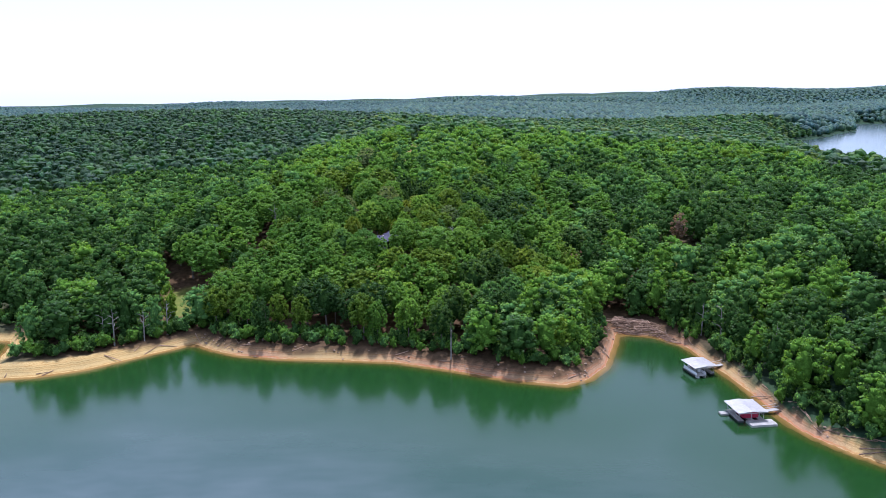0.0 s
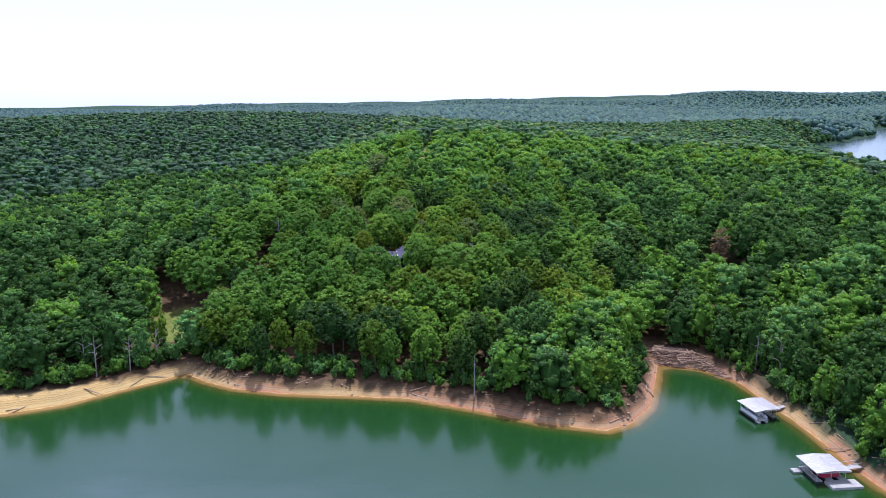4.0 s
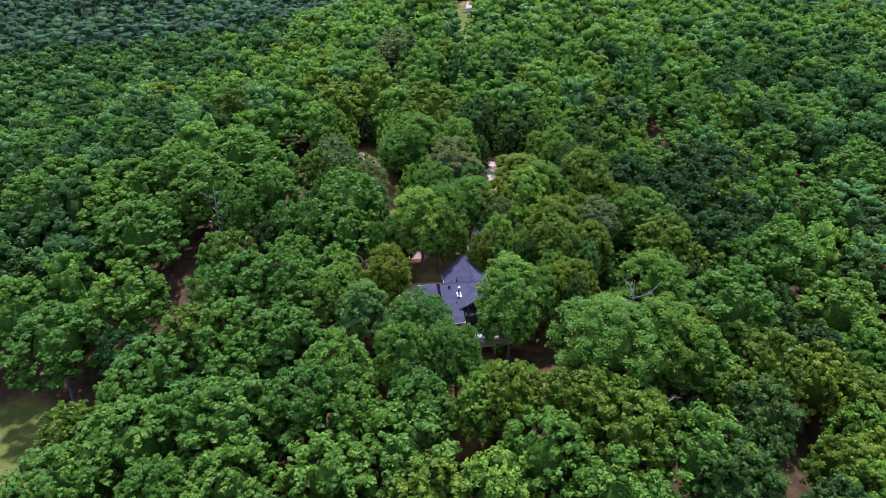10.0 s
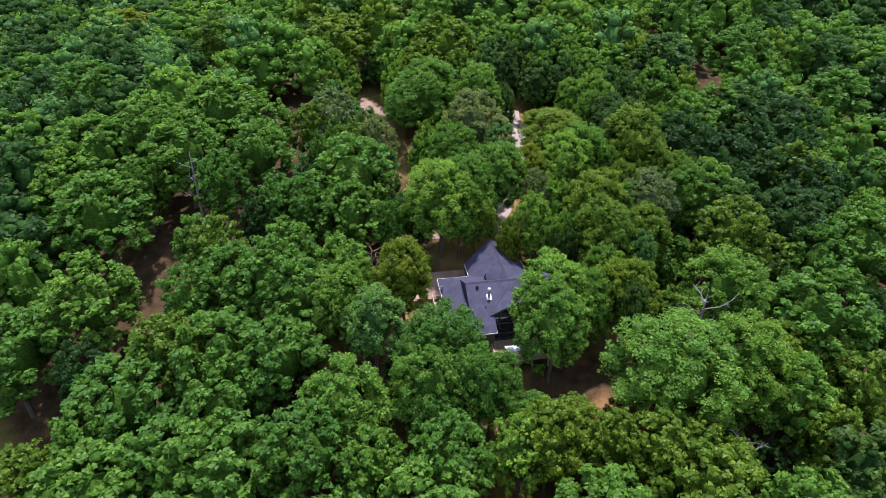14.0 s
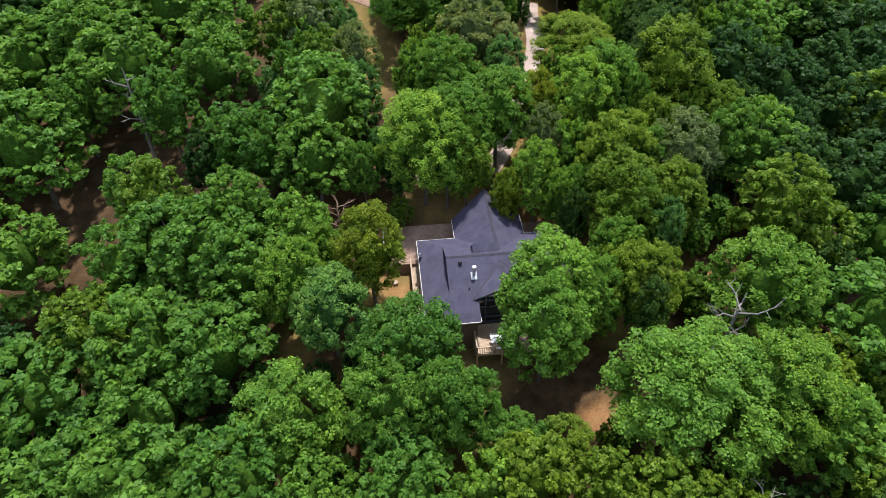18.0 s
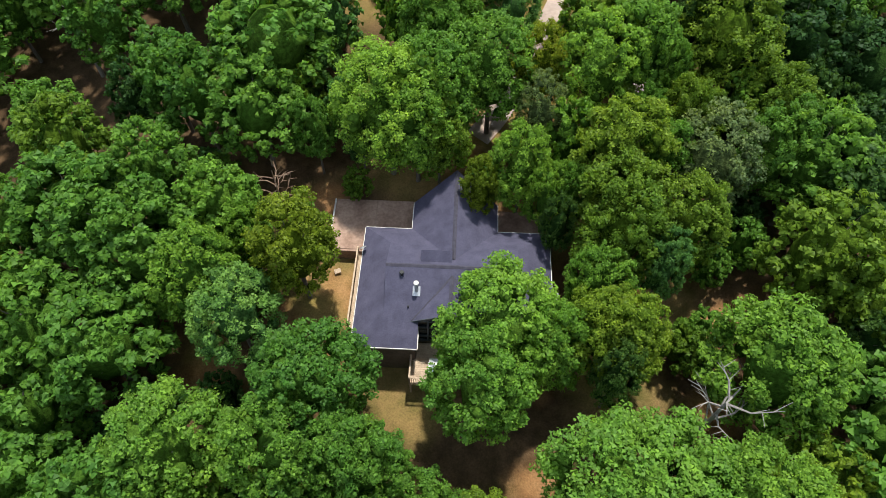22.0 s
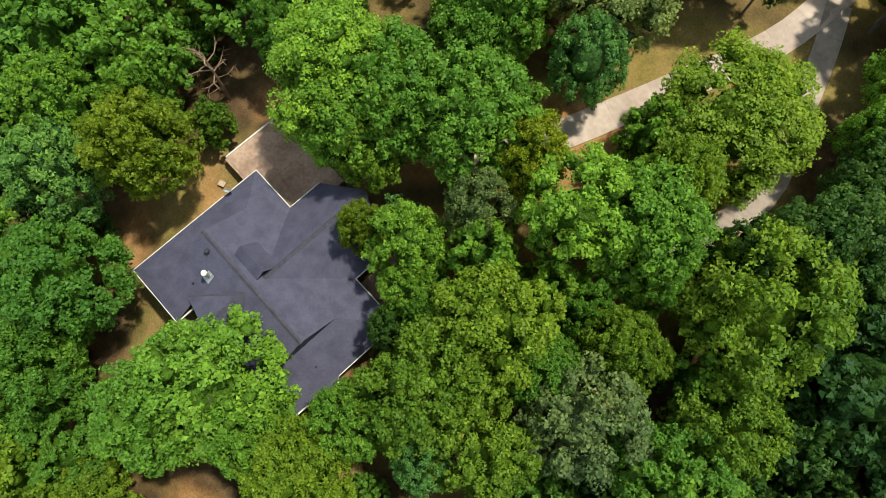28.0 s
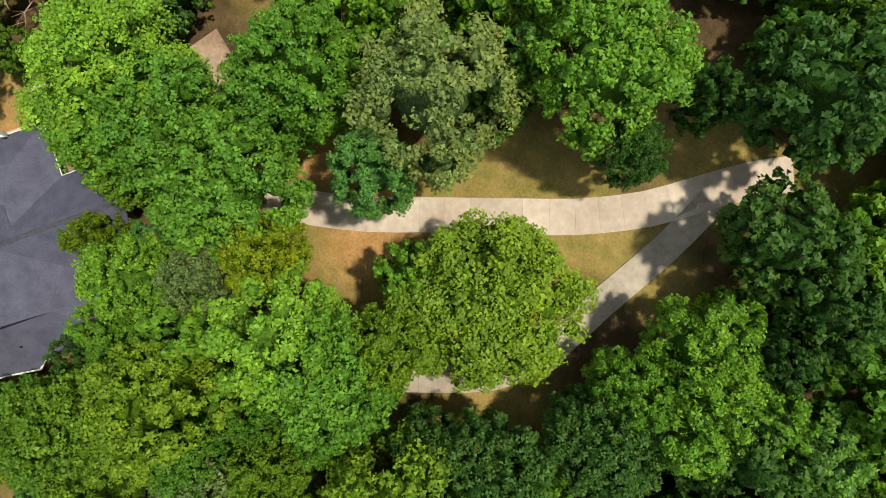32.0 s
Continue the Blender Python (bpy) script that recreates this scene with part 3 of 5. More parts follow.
roof_plane([(-4.6, -3.75, EAVE), (UW, vsw, vs_w), (UW, vnw, vs_w), (-4.6, 6.9, EAVE)])
roof_plane([(10.2, 6.9, EAVE), (UE, vne, east_z(UE)), (UE, -0.9, east_z(UE)), (10.2, -3.3, EAVE)])
# gable ends over the hips
for u, label in ((UW + 0.08, "shaded gable end"), (UE - 0.08, "shaded gable end")):
    low = vs_w - 0.1 if u < 0 else east_z(UE) - 0.1
    half = (RIDGE_Z - low) / PITCH
    bm = bmesh.new()
    a = [bm.verts.new((u + s, RIDGE_V + y, z)) for s in (-0.05, 0.05) for y, z in ((-half, low), (half, low), (0, RIDGE_Z - 0.06))]
    bm.faces.new(a[:3]), bm.faces.new(a[3:][::-1])
    for i in range(3):
        j = (i + 1) % 3
        bm.faces.new((a[i], a[j], a[3 + j], a[3 + i]))
    part("gable_wall", bm, SHINGLE, house, label)
# north wing with a pointed end, and the south gable over the deck
NZ, SZ, GU = 19.25, 19.42, 2.6
for s in (-1, 1):
    roof_plane([(GU, 1.9, NZ), (GU, 11.2, NZ), (GU + s * 3.45, 9.6, EAVE), (GU + s * 3.45, 5.2, EAVE)])
    roof_plane([(GU - 0.05, 1.2, SZ), (GU - 0.05, -2.25, SZ), (GU - 0.05 + s * 2.85, -2.0, SZ - 1.66), (GU - 0.05 + s * 2.85, 1.2, SZ - 1.66)])
# low shed dormer on the north slope
DT = RIDGE_Z + 0.28
dormer = part("dormer", slab_bm([(0.2, 2.75, DT), (0.2, 2.05, RIDGE_Z - 0.3), (2.5, 2.05, RIDGE_Z - 0.3), (2.5, 2.75, DT)], 0.1), SHINGLE, house)
part("dormer_top", slab_bm([(0.2, 2.75, DT), (2.5, 2.75, DT), (2.5, 3.7, north_z(3.7) + 0.05), (0.2, 3.7, north_z(3.7) + 0.05)], 0.1), SHINGLE, dormer)
bm = bmesh.new()
a = [bm.verts.new((u, v, z)) for u in (0.26, 0.36) for v, z in ((2.05, RIDGE_Z - 0.4), (2.75, DT - 0.06), (3.65, north_z(3.65)), (2.6, north_z(2.6) - 0.1))]
bm.faces.new(a[:4]), bm.faces.new(a[4:][::-1])
for i in range(4):
    bm.faces.new((a[i], a[(i + 1) % 4], a[4 + (i + 1) % 4], a[4 + i]))
part("dormer_cheek", bm, SIDING, dormer)


def caps(a, b):
    """Ridge shingles laid one over another."""
    a, b = Vector(a), Vector(b)
    k = max(2, round((b - a).length / 0.42))
    d = (b - a).normalized()
    s = Vector((-d.y, d.x, 0)) * 0.16
    for i in range(k):
        p, q = a.lerp(b, i / k), a.lerp(b, (i + 1.12) / k)
        bm = bmesh.new()
        v = [bm.verts.new(x) for x in (p - s - Vector((0, 0, 0.06)), p + Vector((0, 0, 0.045)), p + s - Vector((0, 0, 0.06)), q - s - Vector((0, 0, 0.075)), q + Vector((0, 0, 0.03)), q + s - Vector((0, 0, 0.075)))]
        for f in ((0, 1, 4, 3), (1, 2, 5, 4), (0, 3, 5, 2), (0, 2, 1), (3, 4, 5)):
            bm.faces.new([v[j] for j in f])
        part("ridge_cap", bm, RIDGECAP, house)


# dark strips added along the creases, imitating the shading contrast between slopes
for s in (-1, 1):
    part("crease_shade_strip", slab_bm([(GU - 0.05 + s * (0.02 + a), v, z + 0.05) for a, v, z in ((0.0, 1.0, 19.41), (2.85, -2.0, 17.76), (2.65, -2.05, 17.78), (-0.0, 0.72, 19.38))], 0.05), RIDGECAP, house)
caps((UW, RIDGE_V, RIDGE_Z), (UE, RIDGE_V, RIDGE_Z))
caps((GU, 2.5, NZ), (GU, 11.1, NZ))
caps((GU - 0.05, 0.9, SZ), (GU - 0.05, -2.2, SZ))


def bar(name, a, b, wide, high, mat, label="", parent=None):
    """A straight member from a to b."""
    a, b = Vector(a), Vector(b)
    d = b - a
    m = d.to_track_quat("X", "Z").to_matrix().to_4x4()
    return part(name, box_bm((d.length, wide, high), (a + b) / 2, min(wide, high) * 0.12, turn=m), mat, parent or house, label)


# gutters and fascias
OUT = [(-4.6, -3.75), (-4.6, 6.9), (-0.85, 6.9), (-0.85, 9.6)]
for a, b in zip(OUT, OUT[1:]):
    bar("gutter", (*a, EAVE - 0.06), (*b, EAVE - 0.06), 0.11, 0.12, TRIM)
for a, b in (((6.05, 9.6), (6.05, 6.9)), ((6.05, 6.9), (10.2, 6.9)), ((10.2, 6.9), (10.2, 1.8)), ((10.2, 1.8), (10.65, 1.4)), ((10.65, 1.4), (10.3, -0.9)), ((10.3, -0.9), (10.2, -3.3)), ((10.2, -3.3), (5.0, -3.3)), ((5.0, -3.3), (5.0, -1.9)), ((0.22, -1.9), (0.22, -3.75)), ((0.22, -3.75), (-4.6, -3.75))):
    bar("gutter", (*a, EAVE - 0.06), (*b, EAVE - 0.06), 0.11, 0.12, TRIM)
roof_plane([(10.15, 1.9, EAVE + 0.03), (10.65, 1.45, EAVE - 0.02), (10.35, -0.95, EAVE - 0.02), (10.15, -1.2, EAVE + 0.03)])
for s in (-1, 1):
    bar("bargeboard", (GU - 0.05, -2.28, SZ - 0.14), (GU - 0.05 + s * 2.85, -2.03, SZ - 1.8), 0.06, 0.24, DARKFRAME)
# walls
FLOOR = 14.2
WALLS = [(-4.2, -3.3, -4.2, 6.4), (-4.2, 6.4, -0.4, 6.4), (-0.4, 6.4, -0.4, 9.3), (-0.4, 9.3, 5.6, 9.3), (5.6, 9.3, 5.6, 6.4), (5.6, 6.4, 9.8, 6.4), (9.8, 6.4, 9.8, -2.9), (9.8, -2.9, 5.3, -2.9), (5.3, -2.9, 5.3, -1.75), (-0.05, -1.75, -0.05, -3.3), (-0.05, -3.3, -4.2, -3.3)]
for a, b, c, d in WALLS:
    bar("wall", (a, b, 14.4), (c, d, 14.4), 0.2, 4.7, SIDING)
for v, z in ((8.95, 17.6),):
    bm = bmesh.new()
    a = [bm.verts.new((u, v + s, z2)) for s in (0.3, 0.45) for u, z2 in ((-0.4, 16.7), (5.6, 16.7), (GU, NZ - 0.3))]
    bm.faces.new(a[:3]), bm.faces.new(a[3:][::-1])
    for i in range(3):
        bm.faces.new((a[i], a[(i + 1) % 3], a[3 + (i + 1) % 3], a[3 + i]))
    part("gable_wall", bm, SIDING, house)
part("floor_slab", box_bm((13.8, 8.0, 0.25), (2.8, 2.2, FLOOR - 0.15)), SIDING, house)
# tall window wall under the south gable
window = part("window", box_bm((5.3, 0.16, 0.12), (2.6, -1.72, FLOOR + 0.06)), DARKFRAME, house, "tall gable window wall with dark frames")
for u in (-0.0, 0.9, 2.55, 4.2, 5.2):
    top = SZ - 0.25 - abs(u - 2.55) * 0.582
    bar("mullion", (u, -1.74, FLOOR), (u, -1.74, top), 0.14, 0.14, DARKFRAME, parent=window)
for z in (15.0, 16.35, 17.3):
    bar("transom", (0.0, -1.74, z), (5.2, -1.74, z), 0.12, 0.12, DARKFRAME, parent=window)
for a, b in ((0.0, 0.9), (0.9, 2.55), (2.55, 4.2), (4.2, 5.2)):
    for z0, z1 in ((FLOOR, 15.0), (15.0, 16.35), (16.35, 17.3)):
        part("pane", slab_bm([(a, -1.66, z0), (b, -1.66, z0), (b, -1.66 - 0.03, z1), (a, -1.66 - 0.03, z1)], 0.02), GLASS, window)
    t = [SZ - 0.28 - abs(u - 2.55) * 0.582 for u in (a, b)]
    part("pane", slab_bm([(a, -1.67, 17.3), (b, -1.67, 17.3), (b, -1.69, max(17.32, t[1])), (a, -1.69, max(17.32, t[0]))], 0.02), GLASS, window)


# flue, vent pipes and dish on the roof
flue = part("flue_pipe", tube_bm([(0, -0.05, 18.7), (0, -0.05, 19.75)], (0.14, 0.14), 14), GALV, house, "bright galvanised flue pipe")
part("cowl", tube_bm([(0, -0.05, 19.7), (0, -0.05, 19.74), (0, -0.05, 19.92), (0, -0.05, 19.98)], (0.15, 0.19, 0.19, 0.08), 14), TRIM, flue)
part("flashing", slab_bm([(-0.28, -0.42, south_z(-0.42) + 0.03), (0.28, -0.42, south_z(-0.42) + 0.03), (0.28, 0.2, south_z(0.2) + 0.03), (-0.28, 0.2, south_z(0.2) + 0.03)], 0.02), GALV, flue)
vent = part("roof_vent", tube_bm([(-1.12, 0.95, 19.2), (-1.12, 0.95, 19.62)], (0.12, 0.12), 10), BLACK, house, "black roof vent")
part("vent_cap", tube_bm([(-1.12, 0.95, 19.6), (-1.12, 0.95, 19.7)], (0.19, 0.15), 10), BLACK, vent)
for u, v in ((-0.55, -1.15), (8.9, 1.2)):
    z = south_z(v) if u < 5 else east_z(u)
    part("vent_pipe", tube_bm([(u, v, z - 0.05), (u, v, z + 0.22)], (0.06, 0.06), 8), BLACK, house)
dish = part("dish_mast", tube_bm([(-4.35, 4.6, EAVE + 0.1), (-4.35, 4.6, EAVE + 0.45), (-4.5, 4.55, EAVE + 0.6)], (0.03, 0.03, 0.03), 6), GALV, house, "small satellite dish")
bm = bmesh.new()
bmesh.ops.create_cone(bm, cap_ends=True, segments=14, radius1=0.3, radius2=0.2, depth=0.07, matrix=Matrix.Translation((-4.55, 4.5, EAVE + 0.62)) @ pose(0, 0, 0, 50, 0, -150))
part("dish", bm, GALV, dish)

# deck of planks on posts, with a railing
deck = thing("deck", "raised tan wooden deck with railings beside the window wall", "deck", (0, 0, 0), HOUSE_TURN)
DU0, DU1, DV0, DV1, DZ = -0.35, 5.7, -5.3, -1.85, 14.15
rows = int((DV1 - DV0) / 0.145)
for i in range(rows):
    v = DV0 + 0.07 + i * 0.145
    part("plank", box_bm((DU1 - DU0, 0.135, 0.04), ((DU0 + DU1) / 2, v, DZ - 0.02)), DECKWOOD, deck)
for u in (DU0 + 0.1, 2.0, 3.8, DU1 - 0.1):
    for v in (DV0 + 0.12, -3.4):
        bar("post", (u, v, 11.6), (u, v, DZ - 0.05), 0.14, 0.14, DECKWOOD, parent=deck)
for v in (DV0 + 0.05, DV1 - 0.1):
    bar("joist", (DU0, v, DZ - 0.17), (DU1, v, DZ - 0.17), 0.06, 0.24, DECKWOOD, parent=deck)
for u in (DU0 + 0.03, DU1 - 0.03):
    bar("joist", (u, DV0, DZ - 0.17), (u, DV1, DZ - 0.17), 0.06, 0.24, DECKWOOD, parent=deck)


def railing(a, b, owner):
    a, b = Vector(a), Vector(b)
    bar("handrail", a + Vector((0, 0, 0.92)), b + Vector((0, 0, 0.92)), 0.13, 0.05, DECKWOOD, parent=owner)
    bar("rail", a + Vector((0, 0, 0.14)), b + Vector((0, 0, 0.14)), 0.05, 0.08, DECKWOOD, parent=owner)
    k = max(2, round((b - a).length / 0.16))
    for i in range(k + 1):
        p = a.lerp(b, i / k)
        big = i % 10 == 0 or i == k
        bar("baluster", p, p + Vector((0, 0, 0.9)), 0.1 if big else 0.04, 0.1 if big else 0.04, DECKWOOD, parent=owner)


railing((DU0 + 0.06, DV1, DZ), (DU0 + 0.06, DV0 + 0.06, DZ), deck)
railing((DU0 + 0.06, DV0 + 0.06, DZ), (DU1 - 0.06, DV0 + 0.06, DZ), deck)
for k in range(3):
    bar("step", (0.25, -3.05 - k * 0.28, DZ + 0.06 - 0 * k), (2.2, -3.05 - k * 0.28, DZ + 0.06), 0.05, 0.05, DECKWOOD, parent=deck)
# narrow side gallery along the west wall
gallery = thing("walkway", "narrow wooden walkway with a railing along the house wall", "walkway", (0, 0, 0), HOUSE_TURN)
for i in range(8):
    part("plank", box_bm((0.135, 7.1, 0.04), (-5.3 + i * 0.145, 2.45, 14.3)), DECKWOOD, gallery)
railing((-5.33, -1.1, 14.32), (-5.33, 6.0, 14.32), gallery)
for v in (-1.0, 1.3, 3.6, 5.9):
    bar("post", (-5.3, v, 12.3), (-5.3, v, 14.28), 0.12, 0.12, DECKWOOD, parent=gallery)
# table with benches on the deck
table = thing("picnic_table", "white picnic table with two benches on the deck", "table", tuple(Matrix.Rotation(radians(HOUSE_TURN), 3, "Z") @ Vector((1.9, -4.3, DZ))), HOUSE_TURN)
for v in (-0.3, 0, 0.3):
    part("tabletop_board", box_bm((1.7, 0.27, 0.05), (0, v, 0.73), 0.008), WHITE, table)
for s in (-1, 1):
    part("bench", box_bm((1.6, 0.26, 0.05), (0, s * 0.75, 0.44), 0.008), WHITE, table)
    for u in (-0.6, 0.6):
        bar("leg", (u, s * 0.62, 0), (u, s * 0.2, 0.71), 0.08, 0.05, WHITE, parent=table)
    bar("brace", (s * 0.6, -0.8, 0.4), (s * 0.6, 0.8, 0.4), 0.05, 0.09, WHITE, parent=table)

# terraces behind the house
west_patio = thing("patio", "stained brown concrete terrace behind the house", "patio", (0, 0, 0), HOUSE_TURN, kind="structure")
for i, (a, b) in enumerate(((-7.8, -4.2), (-4.18, -0.55))):
    part("slab", box_bm((b - a, 5.2, 0.3), ((a + b) / 2, 8.65, 14.65), 0.01), PATIOMAT, west_patio)
part("retaining_wall", box_bm((7.2, 0.25, 2.4), (-4.2, 5.98, 13.55), 0.02), PATIOMAT, west_patio)
part("retaining_wall", box_bm((0.25, 5.2, 2.4), (-7.75, 8.7, 13.55), 0.02), PATIOMAT, west_patio)
bar("kerb", (-7.85, 6.0, 14.84), (-7.85, 11.2, 14.84), 0.12, 0.14, TRIM, parent=west_patio)
east_patio = thing("patio", "small shaded concrete terrace beside the north wing", "patio", (0, 0, 0), HOUSE_TURN, kind="structure")
part("slab", box_bm((3.6, 3.6, 0.3), (7.9, 8.75, 14.65), 0.01), PATIOMAT, east_patio)

# ---- docks ----
def boat_dock(at, turn, red, label, W=5.2, D=4.8):
    dock = thing("boat_dock", label, "boat dock", at, turn, "docks along the cove")
    for x in (-W / 2 + 0.55, 0, W / 2 - 0.55):
        f = part("float", box_bm((1.1, D, 0.5), (x, 0, 0.12), 0.06), BLACK, dock)
        for k in range(int(D / 0.3)):
            part("plank", box_bm((1.16, 0.28, 0.05), (x, -D / 2 + 0.15 + k * 0.3, 0.4)), DOCKDECK, f)
    cross = part("float", box_bm((W - 2.2, 1.2, 0.5), (0, D / 2 - 0.6, 0.13), 0.06), BLACK, dock)
    part("plank", box_bm((W - 2.3, 1.2, 0.06), (0, D / 2 - 0.6, 0.41)), DOCKDECK, cross)
    for x in (-W / 2 + 0.15, -0.0, W / 2 - 0.15):
        for y in (-D / 2 + 0.2, -D / 6, D / 6, D / 2 - 0.2):
            bar("post", (x, y, 0.3), (x, y, 2.3 - 0.18 * abs(x) / (W / 2)), 0.1, 0.1, GALV, parent=dock)
    for s in (-1, 1):
        roof = part("roof", slab_bm([(0, -D / 2 - 0.4, 2.45), (0, D / 2 + 0.4, 2.45), (s * (W / 2 + 0.4), D / 2 + 0.4, 2.2), (s * (W / 2 + 0.4), -D / 2 - 0.4, 2.2)], 0.08), METALROOF, dock, "pale metal roof sheet")
        for k in range(14):
            y = -D / 2 - 0.38 + k * (D + 0.76) / 13
            bar("seam", (0.02 * s, y, 2.455), (s * (W / 2 + 0.38), y, 2.205), 0.022, 0.022, METALROOF, parent=roof)
    for y in (-D / 2 - 0.3, D / 2 + 0.3):
        bar("roof_beam", (-W / 2 - 0.3, y, 2.06), (W / 2 + 0.3, y, 2.06), 0.08, 0.14, GALV, parent=dock)
    for x in (-W / 2 + 0.15, W / 2 - 0.15):
        bar("rail", (x, -D / 2 + 0.2, 1.2), (x, D / 2 - 0.2, 1.2), 0.06, 0.06, GALV, parent=dock)
    if red:
        part("storage_wall", box_bm((3.0, 0.1, 1.5), (0.4, -D / 2 + 1.1, 1.18), 0.01), REDPAINT, dock, "red panelled storage wall")
        part("storage_wall", box_bm((0.1, 2.2, 1.5), (-1.15, -D / 2 + 2.25, 1.2), 0.01), REDPAINT, dock, "red panelled storage wall")
        sp = part("swim_platform", box_bm((5.2, 2.2, 0.45), (1.5, -D / 2 - 0.9, 0.16), 0.05), DOCKDECK, dock, "pale open swim platform")
        for k in range(17):
            part("plank", box_bm((0.29, 2.22, 0.04), (-0.9 + k * 0.3, -D / 2 - 0.9, 0.41)), DOCKDECK, sp)
        part("side_float", box_bm((1.6, 1.2, 0.4), (-W / 2 - 0.9, 1.5, 0.15), 0.05), DOCKDECK, dock)
    else:
        part("storage_box", box_bm((1.2, 0.7, 0.7), (-1.0, D / 2 - 0.7, 0.8), 0.04), WHITE, dock)
    gang = part("gangway", box_bm((4.6, 1.0, 0.12), (W / 2 + 2.3, 0.8, 0.62), 0.02, turn=pose(0, 0, 0, 0, -5, 0)), DOCKDECK, dock)
    for s in (-1, 1):
        bar("handrail", (W / 2 + 0.2, 0.8 + s * 0.48, 1.3), (W / 2 + 4.4, 0.8 + s * 0.48, 1.7), 0.05, 0.05, GALV, parent=gang)
    return dock


def pontoon_boat(at, turn):
    boat = thing("pontoon_boat", "pale pontoon boat moored in the dock", "boat", at, turn)
    for s in (-1, 1):
        part("pontoon", tube_bm([(s * 0.8, -2.9, 0.15), (s * 0.8, -2.5, 0.15), (s * 0.8, 2.6, 0.15), (s * 0.8, 3.1, 0.3)], (0.15, 0.32, 0.32, 0.05), 10), GALV, boat)
        part("fence", box_bm((0.06, 4.8, 0.6), (s * 1.1, 0, 0.85), 0.01), WHITE, boat)
        part("seat", box_bm((0.6, 1.6, 0.45), (s * 0.75, 1.2, 0.75), 0.08), TRIM, boat)
    part("boat_deck", box_bm((2.3, 5.6, 0.12), (0, 0, 0.5), 0.03), DOCKDECK, boat)
    part("console", box_bm((0.6, 0.5, 0.8), (0.6, -0.6, 0.95), 0.08), WHITE, boat)
    return boat


boat_dock((75.3, -81.4, 0), 5, True, "floating boat dock with pale metal roof and red storage wall")
boat_dock((74.7, -59.6, 0), 13, False, "floating boat dock with pale metal roof and open slips", 5.0, 4.7)
pontoon_boat((73.5, -60.4, 0.05), 13)


def log(points, radii, label, group="", mat=None):
    ob = part("log", tube_bm(points, radii, 6), mat or DRIFT)
    return tagged(ob, label, "log", group)


# driftwood heaped at the head of the cove, and logs along the shore
rng = random.Random(5)
HEAP = [Vector(p) for p in ((63.5, -28), (71, -30.5), (73.5, -37.5), (63, -33.8))]
for i in range(245):
    s, w = rng.random(), rng.random()
    p = HEAP[0].lerp(HEAP[1], s).lerp(HEAP[3].lerp(HEAP[2], s), w)
    if i > 205:
        p = Vector((72.0 + 5 * s, -35.0 - 9 * s + 2 * w))
    x, y = p
    ang, n = rng.gauss(-0.35, 0.6), rng.uniform(1.2, 4.8)
    z = max(0.12, float(level(x, y))) + rng.uniform(0.0, 0.6)
    d = Vector((math.cos(ang), math.sin(ang), rng.uniform(-0.06, 0.06))) * n / 2
    r = rng.uniform(0.07, 0.17)
    log([Vector((x, y, z)) - d, Vector((x, y, z + rng.uniform(-0.06, 0.06))), Vector((x, y, z)) + d], (r, r * 0.9, r * 0.6), "bleached brown driftwood log in a heap on the bank", "driftwood heap")
for i in range(46):
    k = rng.uniform(12.0, 38.0)
    a, b = SHORE[int(k)], SHORE[int(k) + 1]
    x, y = a + (b - a) * (k % 1)
    dirn = (b - a) / np.hypot(*(b - a))
    off = rng.uniform(0.3, 3.6)
    x, y = x - dirn[1] * off, y + dirn[0] * off
    ang = math.atan2(dirn[1], dirn[0]) + rng.gauss(0, 0.7)
    n = rng.uniform(1.2, 4.5)
    e0, e1 = [(x + q * math.cos(ang) * n / 2, y + q * math.sin(ang) * n / 2) for q in (-1, 1)]
    log([(*e0, max(0.0, float(level(*e0))) + 0.06), (*e1, max(0.0, float(level(*e1))) + 0.08)], (0.13, 0.06), "fallen grey-brown log lying on the sandy shore", "logs on the shore")

# ---- trees ----
def ico(sub):
    bm = bmesh.new()
    bmesh.ops.create_icosphere(bm, subdivisions=sub, radius=1)
    bm.verts.ensure_lookup_table()
    v = np.array([x.co for x in bm.verts])
    f = np.array([[x.index for x in p.verts] for p in bm.faces])
    bm.free()
    return v, f


ICO1, ICO2 = ico(1), ico(2)


def lobes_of(rs, count, radius, low, top, big):
    """Round lumps of foliage over an uneven dome that make up a crown: centres and radii."""
    mid = low + 0.42 * (top - low)
    swell = rs.standard_normal((5, 3)) * (1, 1, 0.6)
    swell /= np.linalg.norm(swell, axis=1)[:, None]
    out = []
    for i in range(count):
        z = 1 - (i + 0.5) / count * 1.66
        a, q = 2.39996 * i + rs.uniform(-0.35, 0.35), math.sqrt(1 - z * z)
        d = np.array((q * math.cos(a), q * math.sin(a), z))
        k = (0.8 + 0.2 * np.clip(swell @ d, 0, 1).max() ** 2) * rs.uniform(0.9, 1.07)
        r = radius * big * rs.uniform(0.75, 1.3)
        high = (top - mid) if z > 0 else (mid - low)
        out.append(((d[0] * (radius - 0.7 * r) * k, d[1] * (radius - 0.7 * r) * k, mid + z * (high - 0.55 * r) * k), r))
    return out


